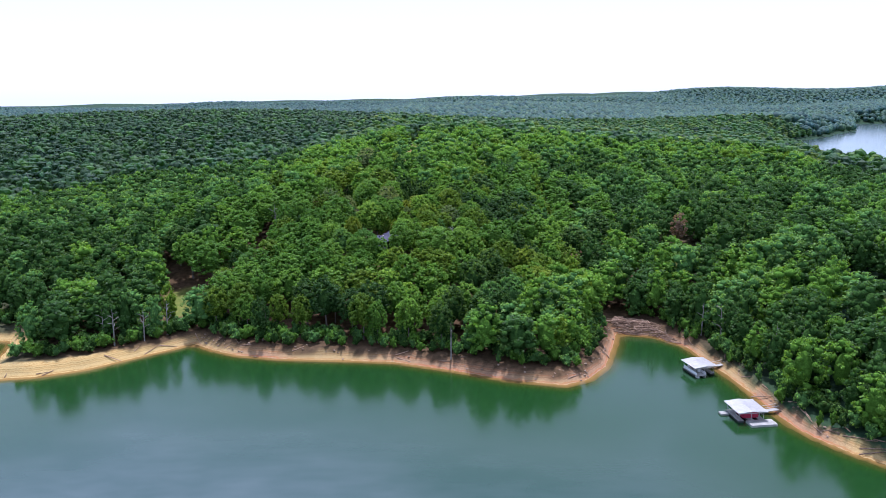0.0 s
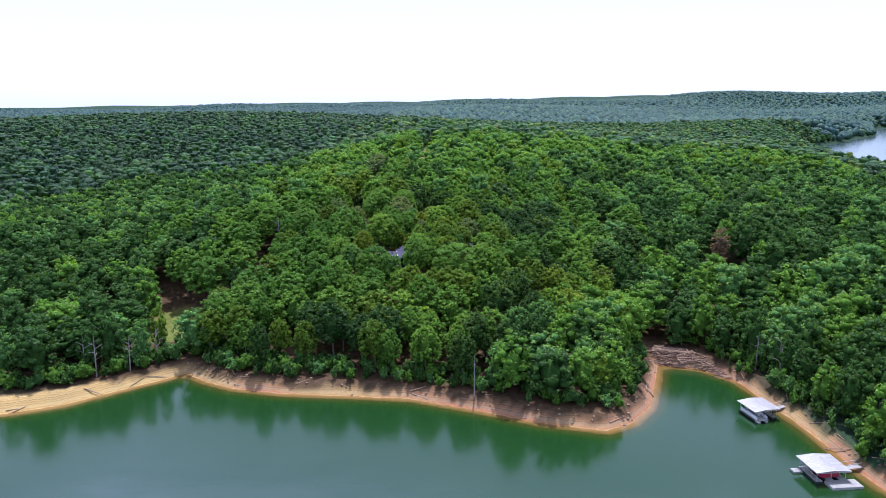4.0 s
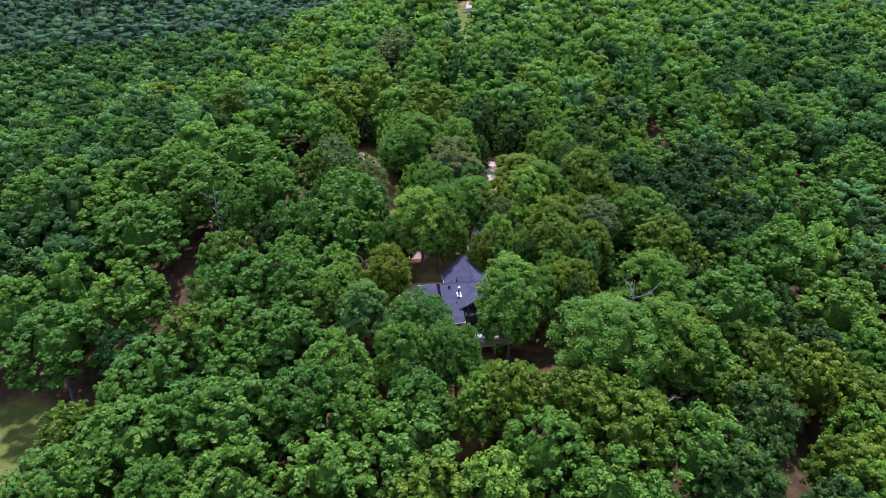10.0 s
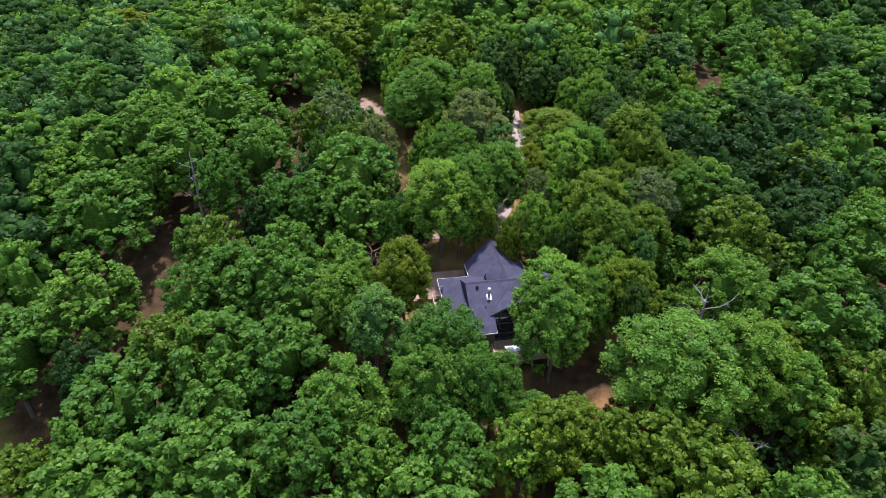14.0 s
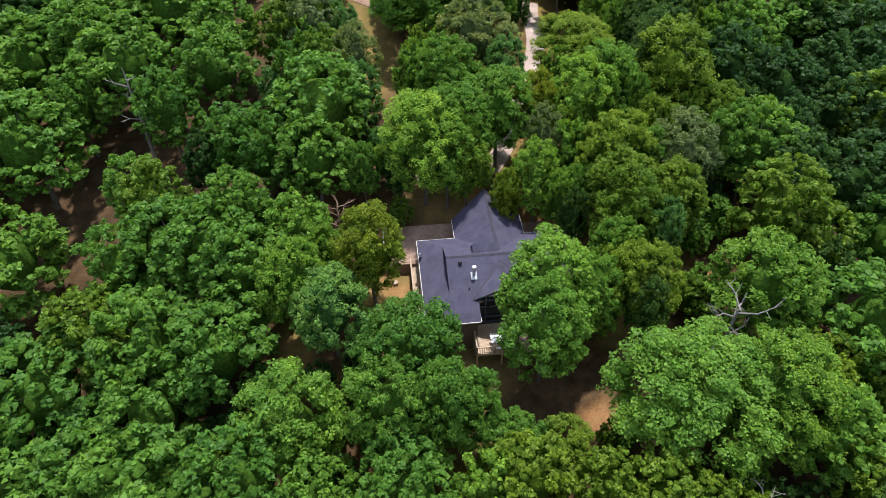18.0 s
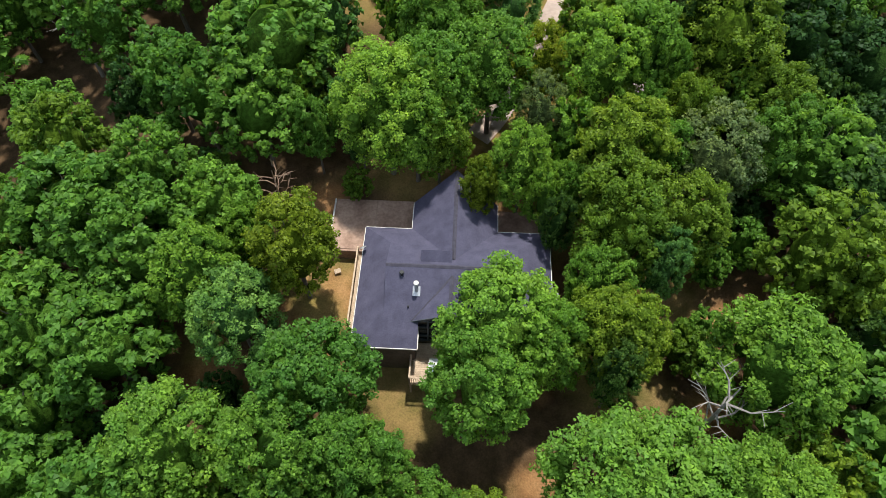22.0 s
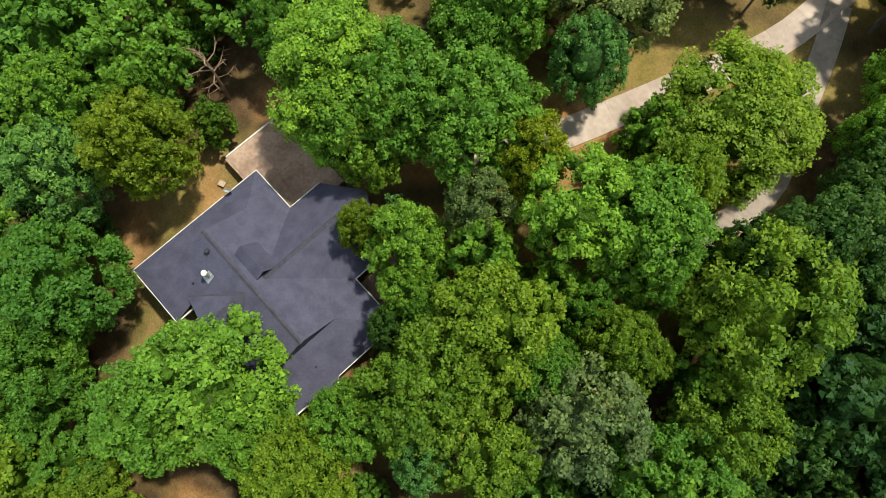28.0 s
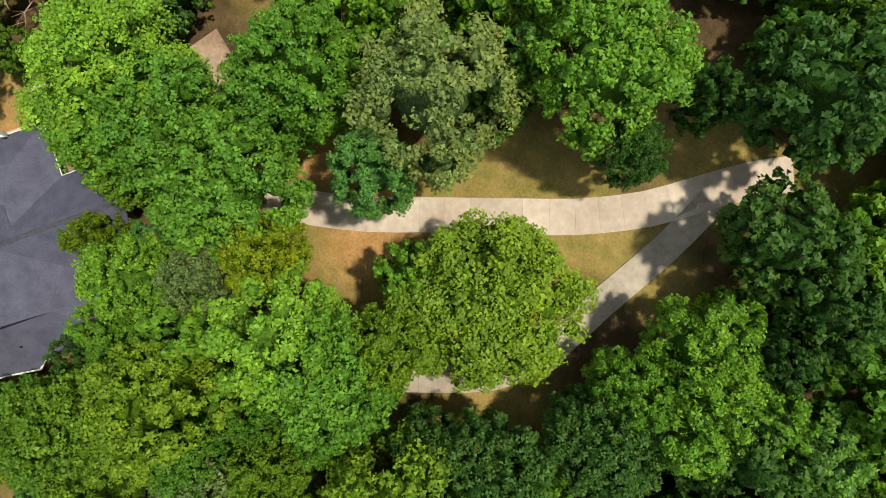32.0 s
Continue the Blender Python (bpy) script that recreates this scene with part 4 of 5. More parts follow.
def crown_arrays(rs, count, radius, low, top, leaves, leaf, core, core_scale=0.84, sprays=0, big=0.2):
    """Places, core triangles and leaf triangles of one crown."""
    lobes = lobes_of(rs, count, radius, low, top, big)
    iv, jf = core
    mid = low + 0.42 * (top - low)
    # the inside of the crown, mostly given a core colour darkened for shade
    sv, sf = ICO2 if count > 18 else ICO1
    heart = sv * (1 + 0.06 * rs.standard_normal((len(sv), 1))) * (0.44 * radius, 0.44 * radius, 0.5 * (top - mid)) if count > 12 else sv * (0.7 * radius, 0.7 * radius, 0.74 * (top - mid))
    verts, tris, off = [heart + (0, 0, mid)], [sf], len(sv)
    for c, r in lobes:
        rough = 1 + 0.18 * rs.standard_normal((len(iv), 1))
        tris.append(jf + off)
        off += len(iv)
        verts.append(iv * r * core_scale * np.clip(rough, 0.7, 1.25) * (1, 1, 0.85) + c)
    base = sum(len(v) for v in verts)
    C, R = np.array([c for c, _ in lobes]), np.array([r for _, r in lobes])
    SC, SR, inside = C, R, 0.86
    if sprays:
        # every lump carries sprays of leaves on its outer side
        host = np.repeat(np.arange(len(lobes)), sprays)
        d = rs.standard_normal((len(host), 3)) * 0.75
        d[:, :2] += C[host, :2] / radius * 0.6
        d[:, 2] += 0.45 + 0.3 * (C[host, 2] - mid) / (top - mid)
        d /= np.linalg.norm(d, axis=1)[:, None]
        SC = C[host] + d * (R[host] * rs.uniform(0.72, 1.08, len(host)))[:, None]
        SR = R[host] * rs.uniform(0.28, 0.52, len(host))
        inside = 0.7
    pick = rs.choice(len(SR), leaves * 2, p=SR ** 2 / (SR ** 2).sum())
    n = rs.standard_normal((leaves * 2, 3))
    n[:, 2] = n[:, 2] * 0.9 + 0.35
    n /= np.linalg.norm(n, axis=1)[:, None]
    depth = SR[pick] * (1.02 - (0.5 if sprays else 0.22) * rs.random(leaves * 2) ** 2 + 0.08 * rs.standard_normal(leaves * 2))
    p = SC[pick] + n * depth[:, None] * (1, 1, 0.8)
    near = (np.linalg.norm((p[:, None] - C[None]) / (1, 1, 0.88), axis=2) / R[None] < inside).any(1)
    keep = ~near
    p, n = p[keep][:leaves], n[keep][:leaves]
    m = len(p)
    n = n * 0.85 + 0.42 * rs.standard_normal((m, 3)) + (0, 0, 0.42)
    n /= np.linalg.norm(n, axis=1)[:, None]
    a = np.cross(n, rs.standard_normal((m, 3)))
    a /= np.linalg.norm(a, axis=1)[:, None]
    b = np.cross(n, a)
    s = leaf * rs.uniform(0.6, 1.35, (m, 1))
    w = rs.uniform(0.7, 1.1, (m, 1))
    q = np.stack([p + a * s * 1.1, p - a * s * 0.6 + b * s * w, p - a * s * 0.6 - b * s * w], 1).reshape(-1, 3)
    return np.concatenate(verts + [q]), np.concatenate(tris), base + np.arange(3 * m).reshape(-1, 3)


def trunk_bm(rs, high, r, spread):
    bend = [(rs.uniform(-0.3, 0.3), rs.uniform(-0.3, 0.3)) for _ in range(3)]
    pts = [(0, 0, -0.6), (0, 0, 0.15), (bend[0][0], bend[0][1], high * 0.35), (bend[1][0], bend[1][1], high * 0.65), (bend[2][0], bend[2][1], high * 0.9)]
    bm = tube_bm(pts, (r * 1.5, r * 1.15, r * 0.85, r * 0.55, r * 0.15), 7)
    for i in range(5):
        a, z = 2.4 * i + rs.uniform(0, 0.8), high * (0.38 + 0.1 * i)
        k = min(1, z / high)
        st = Vector((bend[0][0] * k, bend[0][1] * k, z))
        en = st + Vector((math.cos(a) * spread * (1 - 0.1 * i), math.sin(a) * spread * (1 - 0.1 * i), high * 0.2))
        tube_bm([st, st.lerp(en, 0.5) + Vector((0, 0, -0.2)), en], (r * 0.45, r * 0.3, r * 0.08), 5, bm)
    return bm


# the crowns seen over and round the house, by the colour of their leaves: x, y, radius
CROWNS = [
    ("fresh", [(6.0, 11.6, 2.8), (-32.6, 0.6, 3.4), (-16.1, 3.9, 3.3), (16.6, -12.3, 6.3), (6.7, -2.7, 4.6), (6.0, -6.6, 3.9), (-5.2, 13.6, 4.9), (10.9, 20.6, 4.0), (20.1, 41.3, 2.8), (9.8, -2.6, 2.9), (-16.4, 19.1, 5.5), (-14.1, -13.9, 4.5), (1.8, -18.3, 3.0), (3.1, -28.0, 4.6), (-13.6, -25.4, 4.8)]),
    ("mid", [(8.4, 10.0, 2.0), (10.1, 9.9, 1.6), (12.8, 2.5, 2.5), (16.7, 14.0, 2.5), (-54.2, 21.5, 5.3), (-11.4, 12.6, 2.0), (-14.0, 2.5, 2.2), (-2.2, 22.4, 3.1), (-33.6, 20.3, 3.7), (-22.0, 13.7, 3.9), (3.5, -14.2, 3.0), (27.7, 14.9, 4.1), (-15.7, -2.3, 3.3), (-20.4, -1.2, 4.2), (17.3, 38.7, 2.3), (18.4, 42.2, 3.1), (24.8, -2.0, 4.7), (-5.4, -8.3, 4.4), (2.2, 19.2, 4.2), (-3.3, 24.5, 3.6), (-2.0, 16.2, 4.0), (0.4, 40.1, 4.2), (16.1, 42.9, 3.1), (14.4, 24.2, 2.0), (16.5, 21.9, 1.7), (15.4, 17.9, 1.8), (19.9, 44.9, 2.5), (8.8, 11.3, 1.4), (25.3, 16.2, 3.3), (-2.9, 13.3, 3.8), (-16.2, 12.7, 4.2), (-22.8, 5.8, 3.6), (-21.4, -8.0, 4.8), (-27.8, 1.9, 4.9), (-25.9, -12.7, 4.5), (-6.2, -12.7, 3.7), (-0.6, -12.8, 2.9), (-5.5, -16.2, 2.9), (-23.2, -17.0, 3.5), (13.9, 23.0, 3.9)]),
    ("mid", [(-38.0, 38.0, 6.2), (-48.4, 35.1, 6.2), (-53.3, 28.2, 6.2), (-47.6, 15.2, 6.2), (-30.4, 27.6, 4.8), (-7.7, 40.0, 5.9), (30.9, 34.4, 4.3), (38.9, 7.0, 3.9), (-44.7, 2.3, 5.7), (-36.4, -10.4, 6.1), (-38.6, -14.2, 3.9), (-30.1, -16.9, 4.7), (-11.2, -18.7, 3.5), (-4.2, -18.7, 3.9), (26.9, -13.6, 4.0), (-25.2, 15.4, 3.4), (-59.6, 43.7, 6.2), (-77.7, 49.9, 6.2), (-18.3, 80.5, 6.2), (-43.8, 129.4, 6.2), (49.7, 62.7, 6.2), (60.8, 49.5, 6.2), (39.6, 43.6, 5.5), (60.4, 29.6, 6.0)]),
    ("mid", [(74.7, 42.4, 6.2), (46.1, 10.2, 6.0), (33.4, -4.1, 6.0), (50.4, 0.2, 5.5), (-58.8, 0.5, 5.6), (-51.1, -4.5, 6.2), (-35.3, -20.1, 6.2), (-24.9, -19.3, 5.8), (-16.8, -18.0, 4.7), (-27.1, -7.3, 5.1), (-6.4, -24.1, 5.5), (23.7, -11.5, 4.8), (23.2, -25.9, 4.7), (8.0, -25.1, 4.8), (14.4, -29.6, 5.1), (-23.1, -26.2, 4.8), (-30.2, -26.9, 4.2), (-40.9, -26.2, 5.5), (-23.5, 0.9, 4.7), (-33.8, 9.6, 3.4), (-67.3, 25.1, 5.8), (-40.3, 26.5, 5.8), (-46.9, 31.5, 5.0)]),
    ("olive", [(-24.2, 34.0, 3.2), (20.9, 25.2, 4.5), (-0.9, 12.9, 2.5), (13.1, 12.9, 4.0), (14.0, 6.4, 3.5), (17.9, 18.1, 2.4), (12.3, 26.3, 2.6), (12.9, -1.3, 2.8), (13.7, 8.7, 3.5), (19.4, 18.5, 2.0), (18.7, 8.4, 3.4), (25.6, 20.8, 3.3), (-30.8, 7.0, 3.7), (14.6, -1.5, 3.1), (-31.0, -5.6, 3.9), (27.8, 7.1, 4.2), (26.9, -10.1, 3.2), (7.2, -14.7, 2.8), (-17.6, 28.6, 3.2), (31.6, 5.1, 3.3), (-33.3, -5.7, 4.2), (4.4, -17.7, 3.4), (10.3, -17.9, 2.9), (13.9, -18.8, 3.8)]),
    ("olive", [(16.6, -19.6, 2.9), (32.9, -8.5, 2.9), (29.7, -16.7, 3.0), (28.4, -7.6, 2.9), (19.9, -19.6, 2.1), (-44.6, 66.2, 6.2), (-23.8, 61.6, 6.1), (-4.3, 59.4, 6.0), (44.0, 24.3, 4.8), (55.1, -4.9, 4.5), (35.8, -12.0, 4.2), (45.5, -14.7, 4.1), (41.6, -12.2, 4.2), (-43.1, -17.7, 4.0), (16.8, -22.8, 4.9), (43.3, -25.2, 4.9), (38.4, -24.8, 3.6), (-3.8, -28.6, 5.2)]),
    ("yellowish", [(-9.2, 0.8, 3.5), (3.0, 9.8, 1.7), (6.2, 20.5, 2.5), (-73.5, 94.1, 6.2)]),
    ("bluish", [(-12.1, -4.6, 3.6), (2.8, 27.3, 2.6), (22.4, 47.4, 2.5), (17.3, 4.8, 1.9)]),
    # trees past the spur are deepened here to imitate their shade
    ("deep", [(18.0, 27.2, 2.0), (22.2, 44.4, 3.4), (20.4, 30.4, 3.5), (19.8, 36.6, 3.2), (4.6, 41.2, 1.9), (3.8, 50.2, 4.1), (2.5, 45.8, 1.9), (10.9, 48.1, 3.5), (15.0, 49.6, 2.8), (17.3, 46.5, 2.0), (9.5, 7.6, 1.5), (-28.0, 13.3, 2.2), (32.4, 19.3, 3.3), (31.9, 2.4, 2.4), (33.9, 27.3, 4.6)]),
    ("deep", [(14.6, -4.0, 1.9), (42.3, 41.7, 5.3), (46.6, 36.3, 5.9), (44.4, 21.4, 4.5), (39.9, 24.3, 4.0), (31.2, 13.0, 4.1), (37.2, 12.1, 4.7), (-42.8, -6.0, 3.2), (33.1, 55.0, 6.2), (69.9, 21.4, 5.7), (59.1, 8.1, 5.1), (-65.2, 8.4, 5.1), (31.0, -20.8, 4.4), (25.5, -29.8, 4.5)]),
    ("greyish", [(-14.0, 28.6, 2.9), (6.8, 16.1, 2.4), (-0.5, 31.2, 4.6), (20.3, 13.9, 4.0), (-21.3, 36.0, 4.3), (-14.3, 103.5, 6.1)]),
]
LABELS = {"mid": "broad oak with mid-green leaves", "fresh": "broad oak with fresh light-green leaves", "olive": "hickory with olive-green leaves",
          "yellowish": "small oak with yellowish-green leaves", "bluish": "maple with cool bluish-green leaves", "deep": "oak with deep dark-green leaves",
          "greyish": "thin-leaved oak with greyish-green leaves and pale twigs showing"}
STOCK = {}
for si, (tint, mat) in enumerate(LEAF.items()):
    for k in range(6):
        rs = np.random.RandomState(100 + si * 10 + k)
        n, leaf, sprays = ((12000, 0.105, 9), (4600, 0.165, 5), (20000, 0.08, 12))[(k > 2) + (k > 4)]
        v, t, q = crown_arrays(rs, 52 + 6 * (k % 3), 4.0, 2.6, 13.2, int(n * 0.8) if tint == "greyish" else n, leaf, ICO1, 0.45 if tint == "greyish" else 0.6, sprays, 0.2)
        me = raw_mesh("crown", v, [(t, 0, True), (q, 1, False)], [CORE_SHADE[tint], mat])
        tm = bpy.data.meshes.new("trunk")
        b = trunk_bm(rs, 11.0, 0.2, 1.9)
        b.to_mesh(tm)
        b.free()
        tm.materials.append(BARK)
        STOCK[tint, k] = (me, tm)

placed = []


def tree(x, y, r, tint, k=None, high=None):
    """One tree of its own, with trunk and crown."""
    rr = random.Random(int(x * 91 + y * 37))
    near = abs(x - 5) < 21 and -15 < y < 44
    k = 5 if near and r > 4.7 else rr.randrange(3) if near else 3 + rr.randrange(2)
    crown_mesh, trunk_mesh = STOCK[tint, k]
    s = r / 4.0
    ob = thing("tree", LABELS[tint] + ("" if tint == "greyish" else " in the dense wood"), "tree", group="trees of the wood")
    zs = high or (0.55 + 0.42 * min(s, 1) + 0.2 * max(s - 1, 0)) * rr.uniform(0.93, 1.07)
    ob.matrix_basis = Matrix.LocRotScale((x, y, float(level(x, y)) - 0.05), Euler((0, 0, rr.uniform(0, 6.28))), (s, s, zs))
    for name, mesh in (("crown", crown_mesh), ("trunk", trunk_mesh)):
        o = new(name, mesh)
        o.parent = ob
    placed.append((x, y, r))


for tint, spots in CROWNS:
    for x, y, r in spots:
        # crowns here are shortened to keep the camera's view of the yard
        tree(x, y, r, tint, high=0.6 if 2 < x < 12 and -16 < y < -13 else None)

# ground kept clear round the house, partly to fit the camera's view: x, y, radius
KEEP_CLEAR = [(1, -9, 2.4), (3, -11, 3.2), (7, -11.5, 2.5), (17, -6, 3), (14, -8, 2), (-3, -9, 2.2), (-16, -3, 2), (-8, 2, 2.5), (-9, 8, 2.5), (-22, 16, 2.4), (-12, 13, 2), (4, 34, 4), (2, 40, 4), (6, 26, 3), (10, 40, 3), (-7, 18, 3.2), (-10, 22, 3), (11, 4, 2), (11.8, -8.8, 3), (10.5, -9, 3), (20.6, -5.4, 3.2), (19.4, -1.8, 2.4), (-13.3, 7.0, 2.0), (-37.6, 19.5, 2.0), (7.5, 24.6, 2.6), (-10.8, 31.5, 3.2), (-10.3, 37, 4), (23, 5, 3), (-25.2, 24, 4), (-30, 46, 6), (-28.5, 40, 4), (-39.5, 22, 1.0), (-2.6, 47, 3.8), (-15.3, -6.6, 2.6), (13.5, -6, 3), (-18, -3, 3), (-12.3, 9.5, 3)]
tree(-2.2, -12.6, 3.2, "mid", high=0.95)
tree(11.4, 32.2, 5.2, "olive", high=0.74)
# the rest of the wood
RNG = np.random.RandomState(11)


def free_spots(x0, x1, y0, y1, cell, lower=4.8, crown_block=False):
    nx, ny = int((x1 - x0) / cell), int((y1 - y0) / cell)
    ix, iy = np.meshgrid(np.arange(nx), np.arange(ny))
    jit = 0.32 if cell < 8 else 0.5
    x = x0 + (ix + 0.5 * (iy % 2) + RNG.uniform(-jit, jit, ix.shape)) * cell
    y = y0 + (iy + RNG.uniform(-jit, jit, ix.shape)) * cell
    x, y = x.ravel(), y.ravel()
    ok = inland(x, y) > lower - 1.3 * (x > 74) + 2.4 * smooth(-48, -76, x)
    ok &= line_distance(x, y, [(-15, 40), (-17.5, 55)]) > 3.4
    # crowns in this block are placed to fit the camera's view instead
    if not crown_block:
        ok &= ~((x > -24) & (x < 27) & (y > -17) & (y < 50))
    ok &= np.hypot((x - MEADOW[0]) / 6.4, (y - MEADOW[1] + 5) / 14.5) > 1
    ok &= line_distance(x, y, [(-58, -6), (-47.5, -22)]) > 5.5
    ok &= np.minimum(line_distance(x, y, DRIVE), line_distance(x, y, SPUR)) > 3.2
    for cx, cy, rx, ry in GLADES:
        ok &= np.hypot((x - cx) / (rx + 2), (y - cy) / (ry + 3)) > 1
    ok &= ~((line_distance(x, y, LANE[1:]) < 4.4) & (y > 102) & (y < 235))
    ok &= ~((x > 61) & (x < 76) & (y < -28) & (y > -40))
    return x[ok], y[ok]


def clear_of(x, y, others, k=0.8):
    ok = np.ones(len(x), bool)
    for ox, oy, r in others:
        ok &= np.hypot(x - ox, y - oy) > r * k + 1.6
    return ok


# trees near the camera's way stand as things; the rest is massed
x, y = free_spots(-62, 62, -62, 76, 6.1)
ok = clear_of(x, y, placed)
for ox, oy, r in KEEP_CLEAR:
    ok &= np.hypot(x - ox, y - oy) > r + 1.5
x, y = x[ok], y[ok]
order = np.argsort(np.hypot(x / 1.0, (y - 2) / 1.1))
# darker leaf colours that partly stand in for valley and east-side shade
DARK = ["deep", "deep", "mid", "bluish", "deep", "deep"]
TINTS = ["mid", "mid", "mid", "deep", "olive", "fresh", "bluish", "mid", "deep", "olive"]
left = 235 - len(placed)
for i in order[:left]:
    d = float(inland(x[i], y[i]))
    tree(float(x[i]), float(y[i]), RNG.uniform(3.0, 4.8) * (0.8 if d < 12 else 1), (DARK if x[i] > 20 else TINTS)[RNG.randint(6)])
rest = [(x[i], y[i]) for i in order[left:]]
# smaller trees and saplings fill the gaps round the house, outside the cleared circles
x, y = free_spots(-24, 38, -17, 64, 2.5, crown_block=True)
u, v = house_xy(x, y)
ok = ~((u > -9.5) & (u < 11.2) & (v > -7.5) & (v < 11.2))
for ox, oy, r in KEEP_CLEAR:
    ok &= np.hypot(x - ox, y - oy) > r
ok &= np.minimum(line_distance(x, y, DRIVE), line_distance(x, y, SPUR)) > 2.6
gap = clear_of(x, y, placed, 0.42)
SAPLINGS = [(float(x[i]), float(y[i])) for i in np.nonzero(ok & gap)[0]]
tree(-7.8, 13.4, 1.8, "deep", high=0.5)


def massed(name, label, spots, variants, mat, inner, round_core=True):
    """Many crowns in one mesh."""
    V, T, Q, off = [], [], [], 0
    heights = level(np.array([p[0] for p in spots]), np.array([p[1] for p in spots]))
    for j, (sx, sy, r) in enumerate(spots):
        v, t, q = variants[RNG.randint(len(variants))]
        a = RNG.uniform(0, 6.28)
        s = r / 4.0
        h = (0.60 + 0.37 * min(s, 1) + 0.15 * max(s - 1, 0)) * RNG.uniform(0.82, 1.18)
        ground = float(heights[j])
        w = np.stack([(v[:, 0] * math.cos(a) - v[:, 1] * math.sin(a)) * s + sx, (v[:, 0] * math.sin(a) + v[:, 1] * math.cos(a)) * s + sy, v[:, 2] * h + ground], 1)
        V.append(w), T.append(t + off), Q.append(q + off)
        off += len(v)
    me = raw_mesh(name, np.concatenate(V), [(np.concatenate(T), 0, round_core), (np.concatenate(Q), 1, False)], [inner, mat])
    return tagged(new(name, me), label, "woodland", kind="stuff")


def spread_out(name, label, spots, make, sizes, tints, leaf=LEAF):
    groups = {t: [] for t in LEAF}
    away = inland(np.array([p[0] for p in spots]), np.array([p[1] for p in spots]))
    for (sx, sy), d in zip(spots, away):
        stand = DARK if sx < -56 or (sx < -45 - 0.35 * abs(sy - 60) and sy > 20) or (sx > 62 and sy < 140) else tints
        groups[stand[RNG.randint(len(stand))]].append((sx, sy, RNG.uniform(*sizes) * (RNG.uniform(0.55, 0.95) if d < 11 else 1)))
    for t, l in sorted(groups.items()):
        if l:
            massed(name, label % t, l, make(t), leaf[t], CORE_SHADE_FAR[t] if leaf is LEAF else leaf[t], leaf is not SOFTLEAF)


def mid_variants(t):
    rs = np.random.RandomState(abs(hash_of(t)) % 1000)
    return [crown_arrays(rs, 24, 4.0, 0.8, 13.2, 860, 0.23, ICO1, 0.74, 4, 0.29) for _ in range(4)]


def back_variants(t):
    rs = np.random.RandomState(abs(hash_of(t)) % 1000 + 5)
    return [crown_arrays(rs, 14, 4.0, 0.5, 13.2, 240, 0.36, ICO1, 0.84, 4, 0.34) for _ in range(4)]


def far_variants(t):
    rs = np.random.RandomState(abs(hash_of(t)) % 1000 + 1)
    return [crown_arrays(rs, 8, 4.0, 0.0, 13.0, 40, 0.42, ICO1, 0.92, 0, 0.42) for _ in range(4)]


def hash_of(t):
    return sum(ord(c) * (i + 3) for i, c in enumerate(t))


# undergrowth of saplings, lower on the lake side of the house
young = {t: [] for t in ("mid", "deep", "olive", "bluish")}
for sx, sy in SAPLINGS:
    # past the spur the deep tints also put shade into the leaf colour
    pool = ("deep", "deep", "mid") if sx > 24 or (sx > 17 and sy > 20) else ("mid", "mid", "deep", "olive", "bluish", "mid")
    young[pool[RNG.randint(len(pool))]].append((sx, sy, RNG.uniform(1.3, 2.1) * (1 if sy < 14 else 1.25)))
for t, spots in young.items():
    rs = np.random.RandomState(abs(hash_of(t)) % 1000 + 7)
    make = [crown_arrays(rs, 30, 4.0, 0.6, 11.0, 1900, 0.25, ICO1, 0.6, 5, 0.25) for _ in range(4)]
    for name, low in (("lake", True), ("hill", False)):
        some = [p for p in spots if (p[1] < 14) == low]
        if some:
            massed("undergrowth", "%s-green saplings and undergrowth between the oaks" % t, some, [(v * (1, 1, 0.6 if low else 1.0), f, q) for v, f, q in make], LEAF[t], CORE_SHADE[t])

FOREST = ["mid", "mid", "mid", "deep", "olive", "bluish", "fresh"]
x, y = free_spots(-170, 210, -120, 215, 6.6)
inner = (x > -61) & (x < 60.5) & (y > -62) & (y < 75)
view = (np.abs(x - 10) < 45 + 0.7 * (y + 190)) & ~inner
ok = view & clear_of(x, y, placed)
hill = list(zip(x[ok], y[ok]))
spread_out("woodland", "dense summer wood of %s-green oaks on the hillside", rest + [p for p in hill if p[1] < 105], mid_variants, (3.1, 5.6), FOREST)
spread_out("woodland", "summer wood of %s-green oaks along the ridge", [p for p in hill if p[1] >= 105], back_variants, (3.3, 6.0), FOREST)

x, y = free_spots(-560, 640, 215, 760, 7.9)
ok = (np.abs(x - 10) < 40 + 0.72 * (y + 200))
x2, y2 = free_spots(-560, 640, -120, 215, 8.4)
ok2 = (np.abs(x2 - 10) < 60 + 0.75 * (y2 + 200)) & ~((x2 > -170) & (x2 < 210))
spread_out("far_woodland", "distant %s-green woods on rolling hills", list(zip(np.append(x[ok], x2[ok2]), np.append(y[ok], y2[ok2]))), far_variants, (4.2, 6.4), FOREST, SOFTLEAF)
x, y = free_spots(-1500, 1700, 760, 1700, 10.4, lower=4)
ok = (np.abs(x - 10) < 60 + 0.7 * (y + 200))
x2, y2 = free_spots(-1900, 2100, 1700, 2500, 16.5, lower=4)
ok2 = (np.abs(x2 - 10) < 60 + 0.7 * (y2 + 200))


def hill_variants(t):
    rs = np.random.RandomState(abs(hash_of(t)) % 1000 + 2)
    return [crown_arrays(rs, 1, 4.6, -1.0, 12.0, 4, 0.7, ICO1, 1.0, 0, 0.6) for _ in range(4)]


